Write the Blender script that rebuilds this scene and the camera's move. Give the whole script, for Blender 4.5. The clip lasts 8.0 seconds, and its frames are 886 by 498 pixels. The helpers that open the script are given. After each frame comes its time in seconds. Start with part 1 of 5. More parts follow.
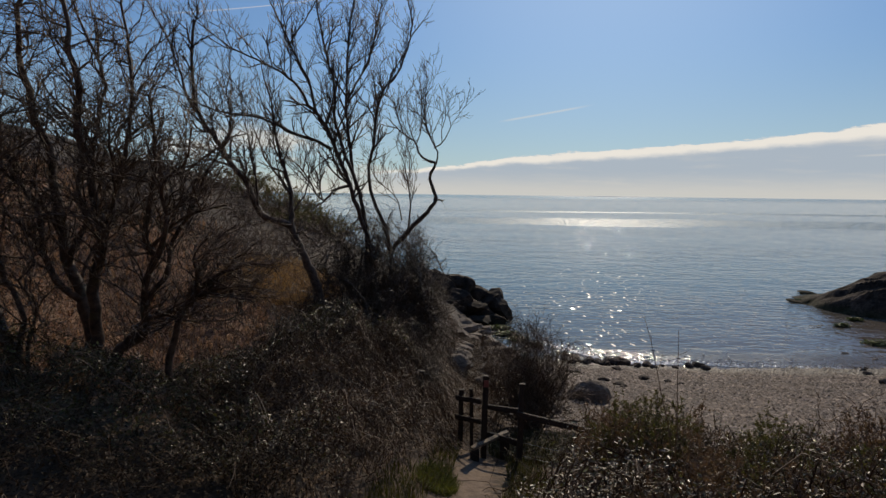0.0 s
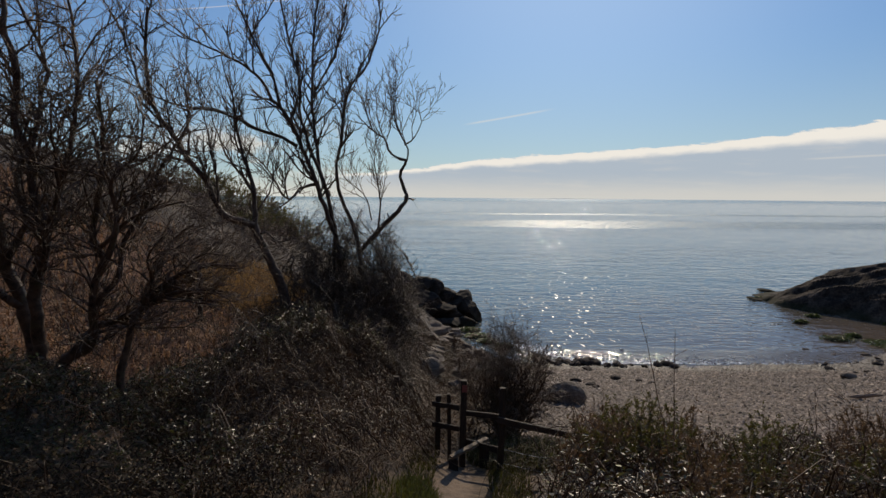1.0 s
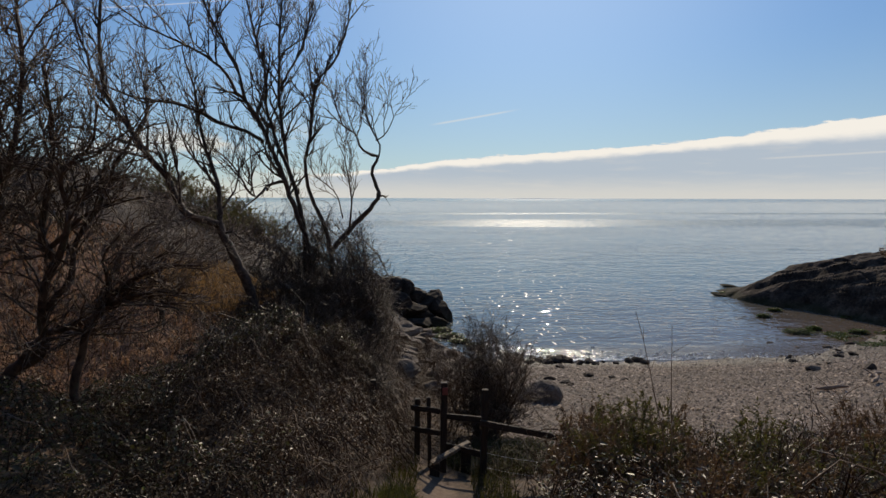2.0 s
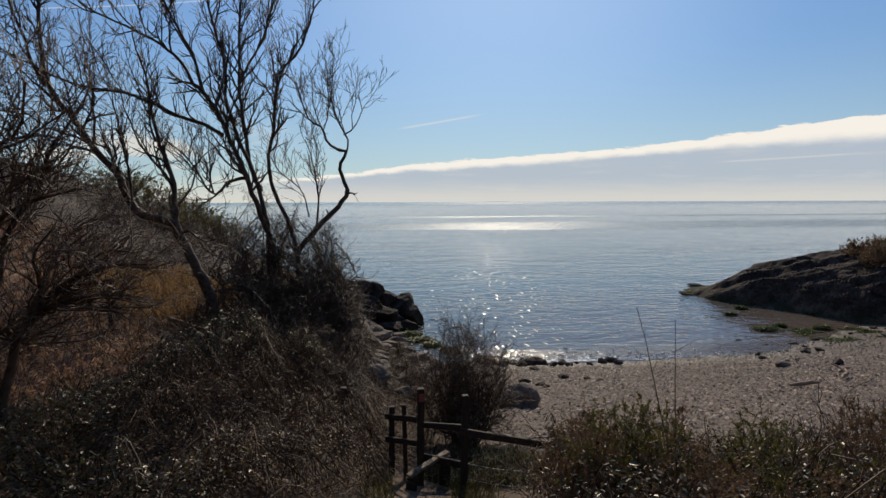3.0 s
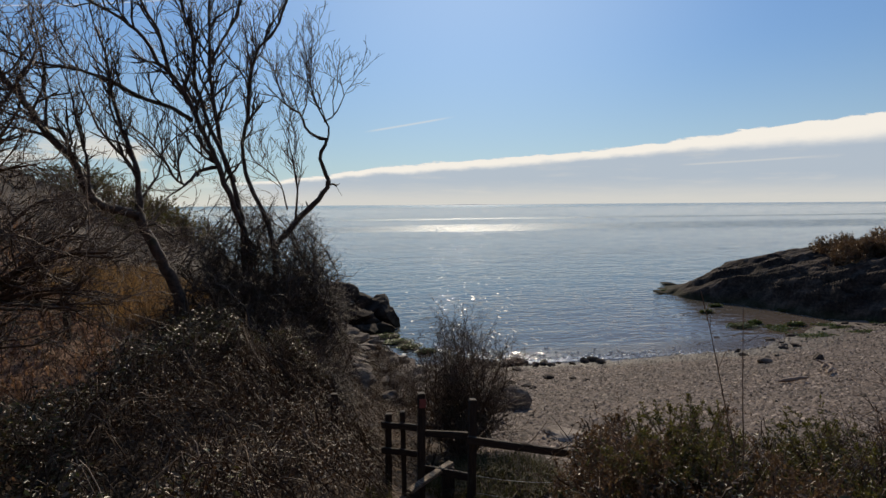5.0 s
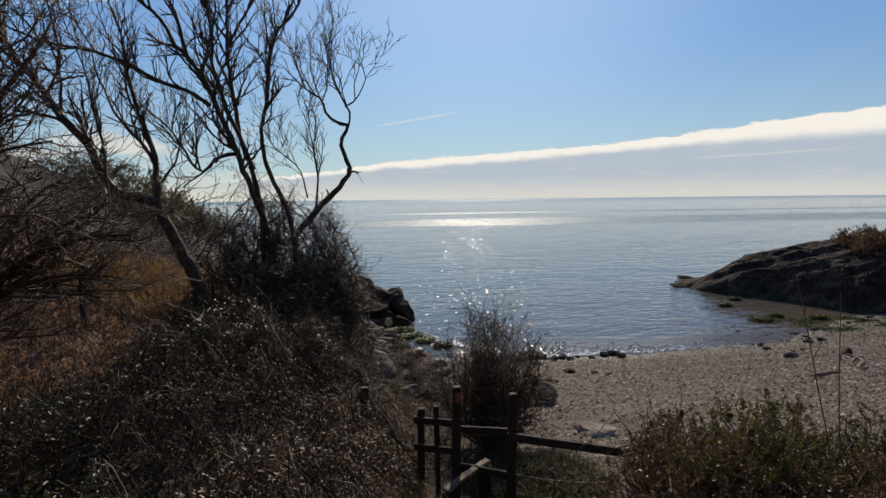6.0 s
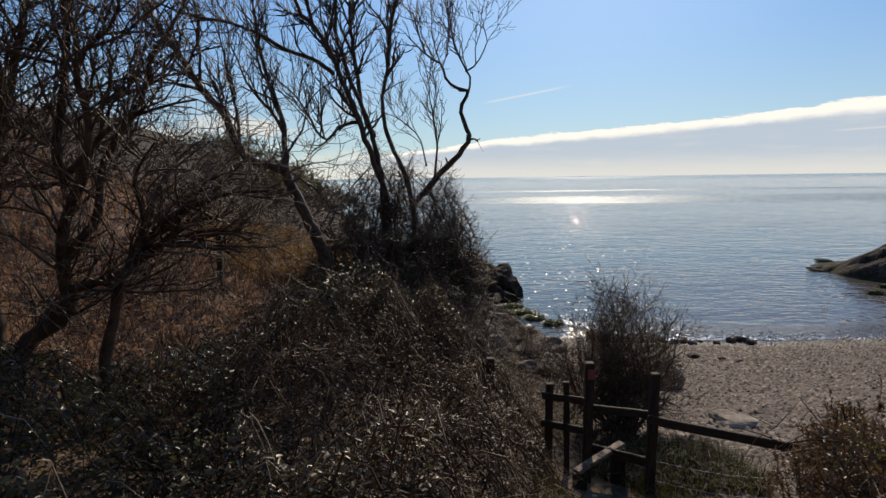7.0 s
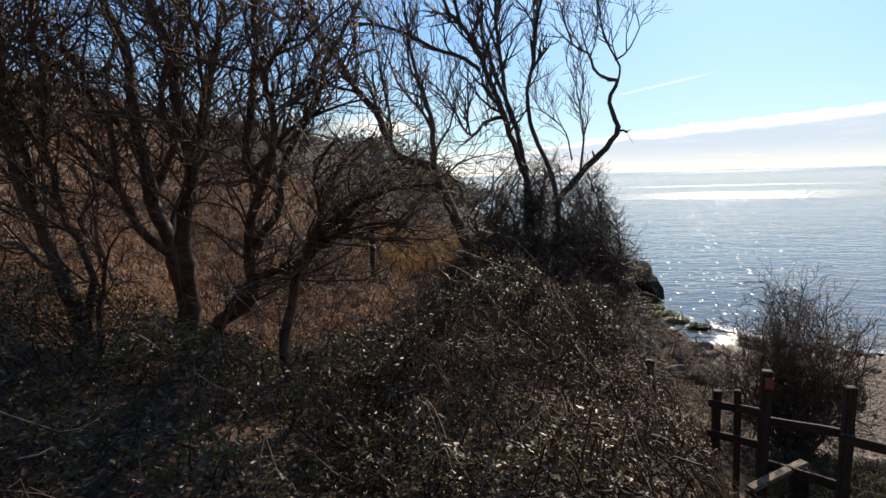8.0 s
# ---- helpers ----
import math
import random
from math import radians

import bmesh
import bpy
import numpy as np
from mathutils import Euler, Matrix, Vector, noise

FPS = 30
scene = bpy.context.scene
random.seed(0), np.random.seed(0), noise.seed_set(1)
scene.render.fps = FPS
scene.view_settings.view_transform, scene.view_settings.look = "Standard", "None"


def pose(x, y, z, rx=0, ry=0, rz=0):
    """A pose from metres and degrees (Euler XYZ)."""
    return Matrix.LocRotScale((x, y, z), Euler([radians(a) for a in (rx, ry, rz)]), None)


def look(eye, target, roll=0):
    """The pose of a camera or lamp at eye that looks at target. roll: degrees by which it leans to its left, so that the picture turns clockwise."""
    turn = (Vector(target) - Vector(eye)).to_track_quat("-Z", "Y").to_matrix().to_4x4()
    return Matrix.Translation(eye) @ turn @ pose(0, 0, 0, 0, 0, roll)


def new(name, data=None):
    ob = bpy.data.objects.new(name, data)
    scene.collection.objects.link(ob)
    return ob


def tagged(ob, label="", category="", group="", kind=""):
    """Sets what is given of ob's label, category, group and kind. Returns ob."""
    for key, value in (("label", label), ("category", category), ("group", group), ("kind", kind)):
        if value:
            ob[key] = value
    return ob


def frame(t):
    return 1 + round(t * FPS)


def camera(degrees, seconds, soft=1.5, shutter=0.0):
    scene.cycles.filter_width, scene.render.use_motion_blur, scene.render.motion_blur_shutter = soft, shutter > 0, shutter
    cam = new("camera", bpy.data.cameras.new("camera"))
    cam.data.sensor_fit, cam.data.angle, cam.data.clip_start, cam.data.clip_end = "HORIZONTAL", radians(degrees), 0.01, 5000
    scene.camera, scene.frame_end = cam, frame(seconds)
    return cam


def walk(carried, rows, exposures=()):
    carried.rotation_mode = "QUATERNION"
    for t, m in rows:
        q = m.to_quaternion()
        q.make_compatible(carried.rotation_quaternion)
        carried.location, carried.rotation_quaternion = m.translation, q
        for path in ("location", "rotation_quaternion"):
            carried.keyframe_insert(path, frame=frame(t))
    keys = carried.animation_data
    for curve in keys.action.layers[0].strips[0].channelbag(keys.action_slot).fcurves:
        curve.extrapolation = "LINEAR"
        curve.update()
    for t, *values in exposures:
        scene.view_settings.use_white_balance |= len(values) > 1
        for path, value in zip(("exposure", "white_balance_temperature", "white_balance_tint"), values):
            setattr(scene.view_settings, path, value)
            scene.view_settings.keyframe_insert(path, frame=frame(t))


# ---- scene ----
K = 1.45  # metres per plan unit
cam = camera(74.8, 8.0)
EXPOSURES = [(0, -0.36, 7500, 11), (1.5, -0.24, 7500, 11), (3, -0.19, 7500, 11), (5.5, -0.21, 7500, 11), (6.5, -0.12, 7500, 11), (7.2, 0.08, 7500, 11), (8, 0.48, 7500, 11)]
PATH = [
    (0, (0.133, 0.829, 6.826), (0.046, 2.818, 6.635), 0.7),
    (0.5, (0.046, 0.989, 6.784), (0.021, 2.98, 6.599), 0.5),
    (1, (0.009, 1.162, 6.745), (0.041, 3.154, 6.565), 0.5),
    (1.5, (-0.056, 1.274, 6.719), (0.028, 3.264, 6.539), 0.3),
    (3, (-0.137, 1.859, 6.563), (0.115, 3.837, 6.398), -0.2),
    (3.5, (-0.162, 2.063, 6.496), (0.118, 4.037, 6.342), -0.5),
    (4, (-0.263, 2.222, 6.462), (0.052, 4.192, 6.313), -0.3),
    (5.5, (-0.434, 2.622, 6.337), (-0.072, 4.582, 6.175), -0.5),
    (6, (-0.548, 2.811, 6.282), (-0.224, 4.777, 6.108), -0.6),
    (6.5, (-0.652, 2.993, 6.206), (-0.458, 4.972, 5.998), -0.5),
    (7, (-0.747, 3.096, 6.149), (-0.781, 5.081, 5.903), -0.7),
    (7.5, (-0.825, 3.149, 6.13), (-1.097, 5.114, 5.876), -1.1),
    (8, (-0.974, 3.104, 6.124), (-1.442, 5.033, 5.877), -1.6),
]
walk(cam, [(t, look(Vector(eye) * K, Vector(target) * K, roll)) for t, eye, target, roll in PATH], EXPOSURES)

# ---------------------------------------------------------------- light
SUN_AZ, SUN_EL = radians(12.8), radians(30.0)
sun_dir = Vector((math.sin(SUN_AZ) * math.cos(SUN_EL), math.cos(SUN_AZ) * math.cos(SUN_EL), math.sin(SUN_EL)))
sun = new("sun", bpy.data.lights.new("sun", "SUN"))
sun.data.energy, sun.data.angle, sun.data.color = 3.0, radians(0.55), (1.0, 0.92, 0.80)
sun.matrix_world = look(sun_dir * 60, (0, 0, 0))


class Nodes:
    """Short helper for node trees."""

    def __init__(self, tree):
        self.tree = tree
        tree.nodes.clear()

    def add(self, kind, **ins):
        n = self.tree.nodes.new(kind)
        for k, v in ins.items():
            self.put(n, k.replace("_", " "), v)
        return n

    def put(self, n, key, v):
        sock = n.inputs[int(key[1:])] if key[0] == "i" and key[1:].isdigit() else n.inputs[key]
        if isinstance(v, bpy.types.NodeSocket):
            self.tree.links.new(v, sock)
        else:
            sock.default_value = v

    def math(self, op, a, b=0.0, c=0.0):
        n = self.add("ShaderNodeMath")
        n.operation = op
        for i, v in enumerate((a, b, c)):
            self.put(n, "i%d" % i, v)
        return n.outputs[0]

    def smooth(self, x, lo, hi, a=0.0, b=1.0):
        n = self.add("ShaderNodeMapRange")
        n.interpolation_type = "SMOOTHSTEP"
        for i, v in enumerate((x, lo, hi, a, b)):
            self.put(n, "i%d" % i, v)
        return n.outputs[0]

    def mix(self, f, a, b):
        n = self.add("ShaderNodeMix")
        n.data_type = "RGBA"
        self.put(n, "i0", f), self.put(n, "i6", a), self.put(n, "i7", b)
        return n.outputs[2]

    def noise(self, vec, scale, detail=4.0, rough=0.55, distort=0.0):
        n = self.add("ShaderNodeTexNoise", Scale=scale, Detail=detail, Roughness=rough, Distortion=distort)
        if vec is not None:
            self.put(n, "Vector", vec)
        return n.outputs[0]


def make_world():
    w = bpy.data.worlds.new("sky")
    scene.world = w
    w.use_nodes = True
    g = Nodes(w.node_tree)
    sky = g.add("ShaderNodeTexSky")
    sky.sky_type, sky.sun_disc, sky.sun_elevation, sky.sun_rotation = "NISHITA", False, SUN_EL, SUN_AZ
    sky.altitude, sky.air_density, sky.dust_density, sky.ozone_density = 10.0, 1.0, 0.12, 2.0
    tc = g.add("ShaderNodeTexCoord").outputs["Generated"]
    sep = g.add("ShaderNodeSeparateXYZ", Vector=tc)
    az = g.math("DEGREES", g.math("ARCTAN2", sep.outputs[0], sep.outputs[1]))
    el = g.math("DEGREES", g.math("ARCSINE", sep.outputs[2]))
    flat = g.add("ShaderNodeCombineXYZ", X=az, Y=g.math("MULTIPLY", el, 3.0), Z=0.0).outputs[0]
    tint = g.add("ShaderNodeVectorMath")
    tint.operation = "MULTIPLY"
    g.put(tint, "i0", sky.outputs[0]), g.put(tint, "i1", (0.70, 0.955, 1.26))
    clear = g.mix(g.smooth(el, 1.0, 24.0, 0.30, 0.0), tint.outputs[0], (0.0, 0.0, 0.0, 1))
    clear = g.mix(g.smooth(el, 0.0, 15.0, 0.45, 0.0), clear, (4.9, 6.6, 8.6, 1))
    # pale aureole round the sun
    toward = g.add("ShaderNodeVectorMath")
    toward.operation = "DOT_PRODUCT"
    g.put(toward, "i0", tc), g.put(toward, "i1", tuple(sun_dir))
    clear = g.mix(g.math("MULTIPLY", g.math("POWER", g.smooth(toward.outputs["Value"], 0.86, 1.0), 1.3), 0.24), clear, (6.4, 9.0, 12.4, 1))
    wisp = g.add("ShaderNodeCombineXYZ", X=g.math("MULTIPLY", az, 0.3), Y=g.math("MULTIPLY", el, 2.2), Z=0.0).outputs[0]
    puff = g.math("SUBTRACT", g.noise(flat, 0.35, 5.0, 0.6), 0.5)
    shred = g.math("SUBTRACT", g.noise(wisp, 1.0, 6.0, 0.65, 0.4), 0.5)
    # a long cloud bank that climbs from left to right, with a bright ragged upper rim
    edge = g.math("ADD", g.math("MULTIPLY_ADD", az, 0.062, 2.72), g.math("ADD", g.smooth(az, -5.0, 6.0, 0.0, 0.72), g.smooth(az, 27.0, 41.0, 0.0, 0.55)))
    edge = g.math("ADD", edge, g.math("ADD", g.math("MULTIPLY", puff, 0.75), g.math("MULTIPLY", shred, 0.7)))
    below = g.math("SUBTRACT", edge, el)
    inside = g.smooth(below, -0.01, 0.14)
    thick = g.math("ADD", g.math("ADD", g.smooth(az, -5.0, 8.0, 0.35, 0.88), g.smooth(az, 27.0, 46.0, 0.0, 1.3)), g.math("MULTIPLY", shred, 0.8))
    rim = g.math("MULTIPLY", inside, g.smooth(below, g.math("MULTIPLY", thick, 0.55), g.math("MULTIPLY_ADD", thick, 1.1, 0.12), 1.0, 0.0))
    ahead = g.math("MULTIPLY", g.smooth(az, -14.0, -5.0), g.smooth(az, 75.0, 120.0, 1.0, 0.0))
    low = g.smooth(g.math("ADD", el, g.math("MULTIPLY", shred, 0.7)), 0.0, 2.5, 1.0, 0.0)
    col = g.mix(g.math("MULTIPLY", g.math("MULTIPLY", inside, ahead), 0.88), clear, (4.75, 5.85, 7.6, 1))
    veil = g.smooth(g.noise(wisp, 0.55, 4.0, 0.6), 0.5, 0.75, 0.0, 0.4)
    col = g.mix(g.math("MULTIPLY", g.math("MULTIPLY", inside, ahead), veil), col, (6.6, 7.2, 8.0, 1))
    col = g.mix(g.math("MULTIPLY", low, 0.75), col, (7.7, 8.0, 8.1, 1))
    col = g.mix(g.math("MULTIPLY", g.math("MULTIPLY", rim, ahead), 0.9), col, (10.3, 10.5, 10.6, 1))
    # broken cumulus low over the hill
    patch = g.smooth(g.noise(flat, 0.12, 5.0, 0.6), 0.5, 0.62)
    zone = g.math("MULTIPLY", g.smooth(el, 1.0, 3.0), g.smooth(el, 5.0, 7.5, 1.0, 0.0))
    left = g.math("MULTIPLY", g.smooth(az, -45.0, -30.0), g.smooth(az, -12.0, -4.0, 1.0, 0.0))
    col = g.mix(g.math("MULTIPLY", g.math("MULTIPLY", patch, zone), g.math("MULTIPLY", left, 0.7)), col, (8.6, 8.5, 8.3, 1))
    # thin trails
    for a0, a1, e0, slope, thick, weight in ((2.5, 12.0, 6.9, 0.165, 0.16, 0.4), (32.0, 44.0, 3.35, 0.03, 0.14, 0.3), (-28.0, -12.0, 14.8, 0.185, 0.07, 0.5)):
        line = g.math("ABSOLUTE", g.math("SUBTRACT", el, g.math("MULTIPLY_ADD", g.math("SUBTRACT", az, a0), slope, e0)))
        m = g.math("MULTIPLY", g.smooth(line, 0.0, thick, 1.0, 0.0), g.math("MULTIPLY", g.smooth(az, a0, a0 + 2), g.smooth(az, a1 - 3, a1, 1.0, 0.0)))
        col = g.mix(g.math("MULTIPLY", m, weight), col, (9.0, 9.0, 8.8, 1))
    bg = g.add("ShaderNodeBackground", Color=col, Strength=0.1)
    out = g.add("ShaderNodeOutputWorld")
    g.tree.links.new(bg.outputs[0], out.inputs[0])


make_world()


# ---------------------------------------------------------------- materials
def material(name, build):
    m = bpy.data.materials.new(name)
    m.use_nodes = True
    g = Nodes(m.node_tree)
    g.pos = g.add("ShaderNodeMapping", Vector=g.add("ShaderNodeNewGeometry").outputs["Position"], Scale=(1 / K, 1 / K, 1 / K)).outputs[0]
    g.island = g.add("ShaderNodeNewGeometry").outputs["Random Per Island"]
    g.each = g.add("ShaderNodeObjectInfo").outputs["Random"]
    g.obj = g.add("ShaderNodeTexCoord").outputs["Object"]
    sets = build(g)
    b = g.add("ShaderNodeBsdfPrincipled")
    top = b.outputs[0]
    through_leaf = sets.pop("leaf", None)
    for k, v in sets.items():
        g.put(b, k, v)
    if through_leaf is not None:
        tr = g.add("ShaderNodeBsdfTranslucent", Color=through_leaf)
        mx = g.add("ShaderNodeMixShader", Fac=0.35)
        g.tree.links.new(top, mx.inputs[1]), g.tree.links.new(tr.outputs[0], mx.inputs[2])
        top = mx.outputs[0]
    out = g.add("ShaderNodeOutputMaterial")
    g.tree.links.new(top, out.inputs[0])
    return m


def ramp(g, f, *stops):
    n = g.add("ShaderNodeValToRGB", Fac=f)
    els = n.color_ramp.elements
    while len(els) < len(stops):
        els.new(0.5)
    for e, (p, c) in zip(els, stops):
        e.position, e.color = p, (*c, 1)
    return n.outputs[0]


def bump(g, height, strength, dist):
    return g.add("ShaderNodeBump", Strength=strength, Distance=dist, Height=height).outputs[0]


def bark(dark, pale, green):
    def build(g):
        n1, n2 = g.noise(g.pos, 14.0, 5.0), g.noise(g.pos, 70.0, 3.0)
        c = ramp(g, n1, (0.35, dark), (0.65, pale))
        c = g.mix(g.smooth(g.noise(g.pos, 5.0, 3.0), 0.56, 0.7, 0.0, 0.6), c, (*green, 1))
        return {"Base Color": c, "Roughness": 0.58, "Specular IOR Level": 0.3, "Normal": bump(g, n2, 0.6, 0.01)}
    return build


def leafy(stops, rough, leaf, gloss=0.15):
    def build(g):
        c = ramp(g, g.island, *stops)
        c = g.mix(g.smooth(g.noise(g.pos, 1.3, 2.0), 0.4, 0.7, 0.0, 0.35), c, (*stops[0][1], 1))
        return {"Base Color": c, "Roughness": rough, "Specular IOR Level": gloss, "leaf": (*leaf, 1)}
    return build


def rocky(dark, mid, pale, scale, weed=0.0, gloss=0.25):
    def build(g):
        n1 = g.noise(g.pos, scale, 6.0, 0.6)
        n2 = g.noise(g.pos, scale * 6, 5.0, 0.65)
        st = g.add("ShaderNodeMapping", Vector=g.pos, Rotation=(0.35, 0.5, 0.4), Scale=(0.6, 1.0, 5.0)).outputs[0]
        n3 = g.noise(st, scale * 0.9, 4.0, 0.6)
        c = ramp(g, g.math("ADD", g.math("MULTIPLY", n1, 0.6), g.math("MULTIPLY", n2, 0.4)), (0.36, dark), (0.5, mid), (0.66, pale))
        c = g.mix(g.smooth(n3, 0.55, 0.68, 0.0, 0.55), c, (*dark, 1))
        if weed:
            z = g.add("ShaderNodeSeparateXYZ", Vector=g.pos).outputs[2]
            wet = g.math("MULTIPLY", g.smooth(g.math("ADD", z, g.math("MULTIPLY", n1, 0.5)), 1.35, 1.75, 1.0, 0.0), weed)
            c = g.mix(wet, c, (0.035, 0.05, 0.012, 1))
        h = g.math("ADD", g.math("MULTIPLY", n3, 1.0), g.math("MULTIPLY", n2, 0.5))
        return {"Base Color": c, "Roughness": 0.9, "Specular IOR Level": gloss, "Normal": bump(g, h, 0.8, 0.06)}
    return build


def ground_build(g):
    sep = g.add("ShaderNodeSeparateXYZ", Vector=g.pos)
    x, y, z = sep.outputs
    n1, n2, n3 = g.noise(g.pos, 0.9, 4.0), g.noise(g.pos, 9.0, 5.0), g.noise(g.pos, 45.0, 4.0)
    soil = ramp(g, n2, (0.35, (0.05, 0.032, 0.02)), (0.65, (0.15, 0.095, 0.055)))
    rust = ramp(g, g.math("ADD", g.math("MULTIPLY", n2, 0.5), g.math("MULTIPLY", n1, 0.5)), (0.38, (0.19, 0.10, 0.064)), (0.62, (0.38, 0.225, 0.135)))
    shingle = ramp(g, n3, (0.35, (0.085, 0.057, 0.043)), (0.65, (0.185, 0.133, 0.10)))
    sand = ramp(g, n2, (0.3, (0.10, 0.064, 0.042)), (0.7, (0.22, 0.15, 0.10)))
    c = g.mix(g.smooth(g.math("ADD", x, g.math("MULTIPLY", n1, 1.0)), -2.6, -1.9, 1.0, 0.0), soil, rust)
    c = g.mix(g.smooth(g.math("ADD", y, g.math("MULTIPLY", n1, 1.0)), 6.6, 7.8, 1.0, 0.0), c, soil)
    c = g.mix(g.smooth(g.math("ADD", y, g.math("MULTIPLY", n1, 3.0)), 13.5, 16.0), c, ramp(g, n2, (0.35, (0.028, 0.018, 0.012)), (0.65, (0.075, 0.048, 0.03))))
    edge = g.math("ADD", g.math("MULTIPLY_ADD", n1, 1.6, -0.8), y)
    beach = g.math("MULTIPLY", g.smooth(g.math("ADD", edge, g.smooth(x, 1.0, 1.6, 0.0, 1.4)), 8.6, 9.6), g.smooth(g.math("ADD", x, g.math("MULTIPLY", n1, 1.0)), 1.0, 1.9))
    c = g.mix(beach, c, shingle)
    wet = g.smooth(g.math("ADD", z, g.math("MULTIPLY", n1, 0.2)), 1.1, 1.28, 1.0, 0.0)
    c = g.mix(g.math("MULTIPLY", wet, 0.7), c, (0.07, 0.055, 0.04, 1))
    track = g.math("ABSOLUTE", g.math("SUBTRACT", x, g.math("MULTIPLY_ADD", n1, 0.5, -0.02)))
    path = g.math("MULTIPLY", g.smooth(track, 0.10, 0.24, 1.0, 0.0), g.smooth(y, 7.4, 8.3, 1.0, 0.0))
    c = g.mix(path, c, sand)
    h = g.math("ADD", n2, g.math("MULTIPLY", n3, 0.6))
    return {"Base Color": c, "Roughness": g.math("MULTIPLY_ADD", wet, -0.25, 0.9), "Normal": bump(g, h, 0.8, 0.04)}


def water_build(g):
    sep = g.add("ShaderNodeSeparateXYZ", Vector=g.pos)
    x, y, z = sep.outputs
    # ripples run along the shore and are drawn out sideways; longer swells farther out
    v1 = g.add("ShaderNodeMapping", Vector=g.pos, Rotation=(0, 0, 0.10), Scale=(0.55, 1.0, 1.0)).outputs[0]
    r1 = g.noise(v1, 2.4, 1.5, 0.5, 0.3)
    r2 = g.noise(v1, 0.33, 3.0, 0.55, 0.2)
    r3 = g.noise(v1, 7.0, 0.0, 0.5)
    surf = g.math("MULTIPLY", g.math("MULTIPLY", g.smooth(y, 20.2, 20.8), g.smooth(x, 2.2, 3.6)), g.smooth(y, 21.6, 23.4, 1.0, 0.0))
    lap = g.math("MULTIPLY", g.noise(g.add("ShaderNodeMapping", Vector=g.pos, Scale=(3.5, 6.0, 1.0)).outputs[0], 1.0, 3.0, 0.6), g.math("MULTIPLY", surf, 0.10))
    h = g.math("ADD", g.math("MULTIPLY", r1, g.smooth(y, 22.0, 60.0, 0.085, 0.19)), g.math("ADD", g.math("MULTIPLY", r2, g.smooth(y, 24.0, 60.0, 0.2, 0.34)), g.math("MULTIPLY", r3, 0.02)))
    h = g.math("ADD", h, lap)
    mud = g.math("MULTIPLY", g.smooth(y, 22.0, 48.0, 1.0, 0.0), g.smooth(x, -5.0, 14.0, 0.35, 1.0))
    c = g.mix(mud, (0.035, 0.10, 0.11, 1), (0.155, 0.118, 0.092, 1))
    # a wind-ruffled streak far out
    streak = g.math("ADD", y, g.math("MULTIPLY", g.noise(g.add("ShaderNodeMapping", Vector=g.pos, Scale=(0.03, 0.2, 1)).outputs[0], 1.0, 4.0), 40.0))
    windy = g.math("ADD", g.math("MULTIPLY", g.smooth(streak, 126.0, 136.0), g.smooth(streak, 160.0, 174.0, 1.0, 0.0)), g.math("MULTIPLY", g.smooth(streak, 212.0, 216.0), g.smooth(streak, 228.0, 234.0, 1.0, 0.0)))
    chop = g.smooth(g.noise(g.add("ShaderNodeMapping", Vector=g.pos, Scale=(2.6, 0.5, 1)).outputs[0], 1.0, 1.0, 0.6), 0.49, 0.55)
    fleck = g.smooth(g.noise(g.add("ShaderNodeMapping", Vector=g.pos, Scale=(5.0, 1.3, 1)).outputs[0], 1.0, 1.0, 0.5), 0.66, 0.70)
    glint = g.smooth(g.noise(g.add("ShaderNodeMapping", Vector=g.pos, Scale=(2.4, 0.28, 1)).outputs[0], 1.0, 1.0, 0.5), 0.67, 0.71)
    glint = g.math("MULTIPLY", glint, g.math("MULTIPLY", g.smooth(y, 45.0, 65.0), g.smooth(y, 150.0, 220.0, 1.0, 0.0)))
    near = g.math("MAXIMUM", glint, g.math("MULTIPLY", fleck, g.smooth(y, 50.0, 90.0, 1.0, 0.0)))
    rough = g.math("ADD", g.math("MULTIPLY_ADD", g.math("MULTIPLY", windy, chop), 0.45, g.smooth(y, 300.0, 1200.0, 0.03, 0.14)), g.math("MULTIPLY", near, 0.25))
    rough = g.math("ADD", rough, g.math("MULTIPLY", surf, 0.08))
    calm = g.noise(g.add("ShaderNodeMapping", Vector=g.pos, Scale=(0.012, 0.05, 1)).outputs[0], 1.0, 3.0)
    return {"Base Color": c, "Roughness": rough, "IOR": 1.33, "Normal": bump(g, h, g.smooth(calm, 0.35, 0.65, 0.5, 0.95), 1.0)}


def wood_build(g):
    v = g.add("ShaderNodeMapping", Vector=g.obj, Scale=(9.0, 9.0, 1.2)).outputs[0]
    n1, n2 = g.noise(v, 5.0, 5.0, 0.6, 0.6), g.noise(g.obj, 6.0, 4.0)
    c = ramp(g, n1, (0.35, (0.022, 0.014, 0.01)), (0.66, (0.07, 0.047, 0.032)))
    c = g.mix(g.smooth(n2, 0.55, 0.7, 0.0, 0.4), c, (0.05, 0.052, 0.028, 1))
    return {"Base Color": c, "Roughness": 0.8, "Normal": bump(g, n1, 0.7, 0.01)}


def tread_build(g):
    v = g.add("ShaderNodeMapping", Vector=g.obj, Scale=(1.0, 9.0, 9.0)).outputs[0]
    n1 = g.noise(v, 6.0, 5.0, 0.65, 0.8)
    c = ramp(g, n1, (0.38, (0.05, 0.033, 0.022)), (0.5, (0.26, 0.175, 0.105)), (0.7, (0.50, 0.36, 0.23)))
    return {"Base Color": c, "Roughness": 0.7, "Normal": bump(g, n1, 0.6, 0.008)}


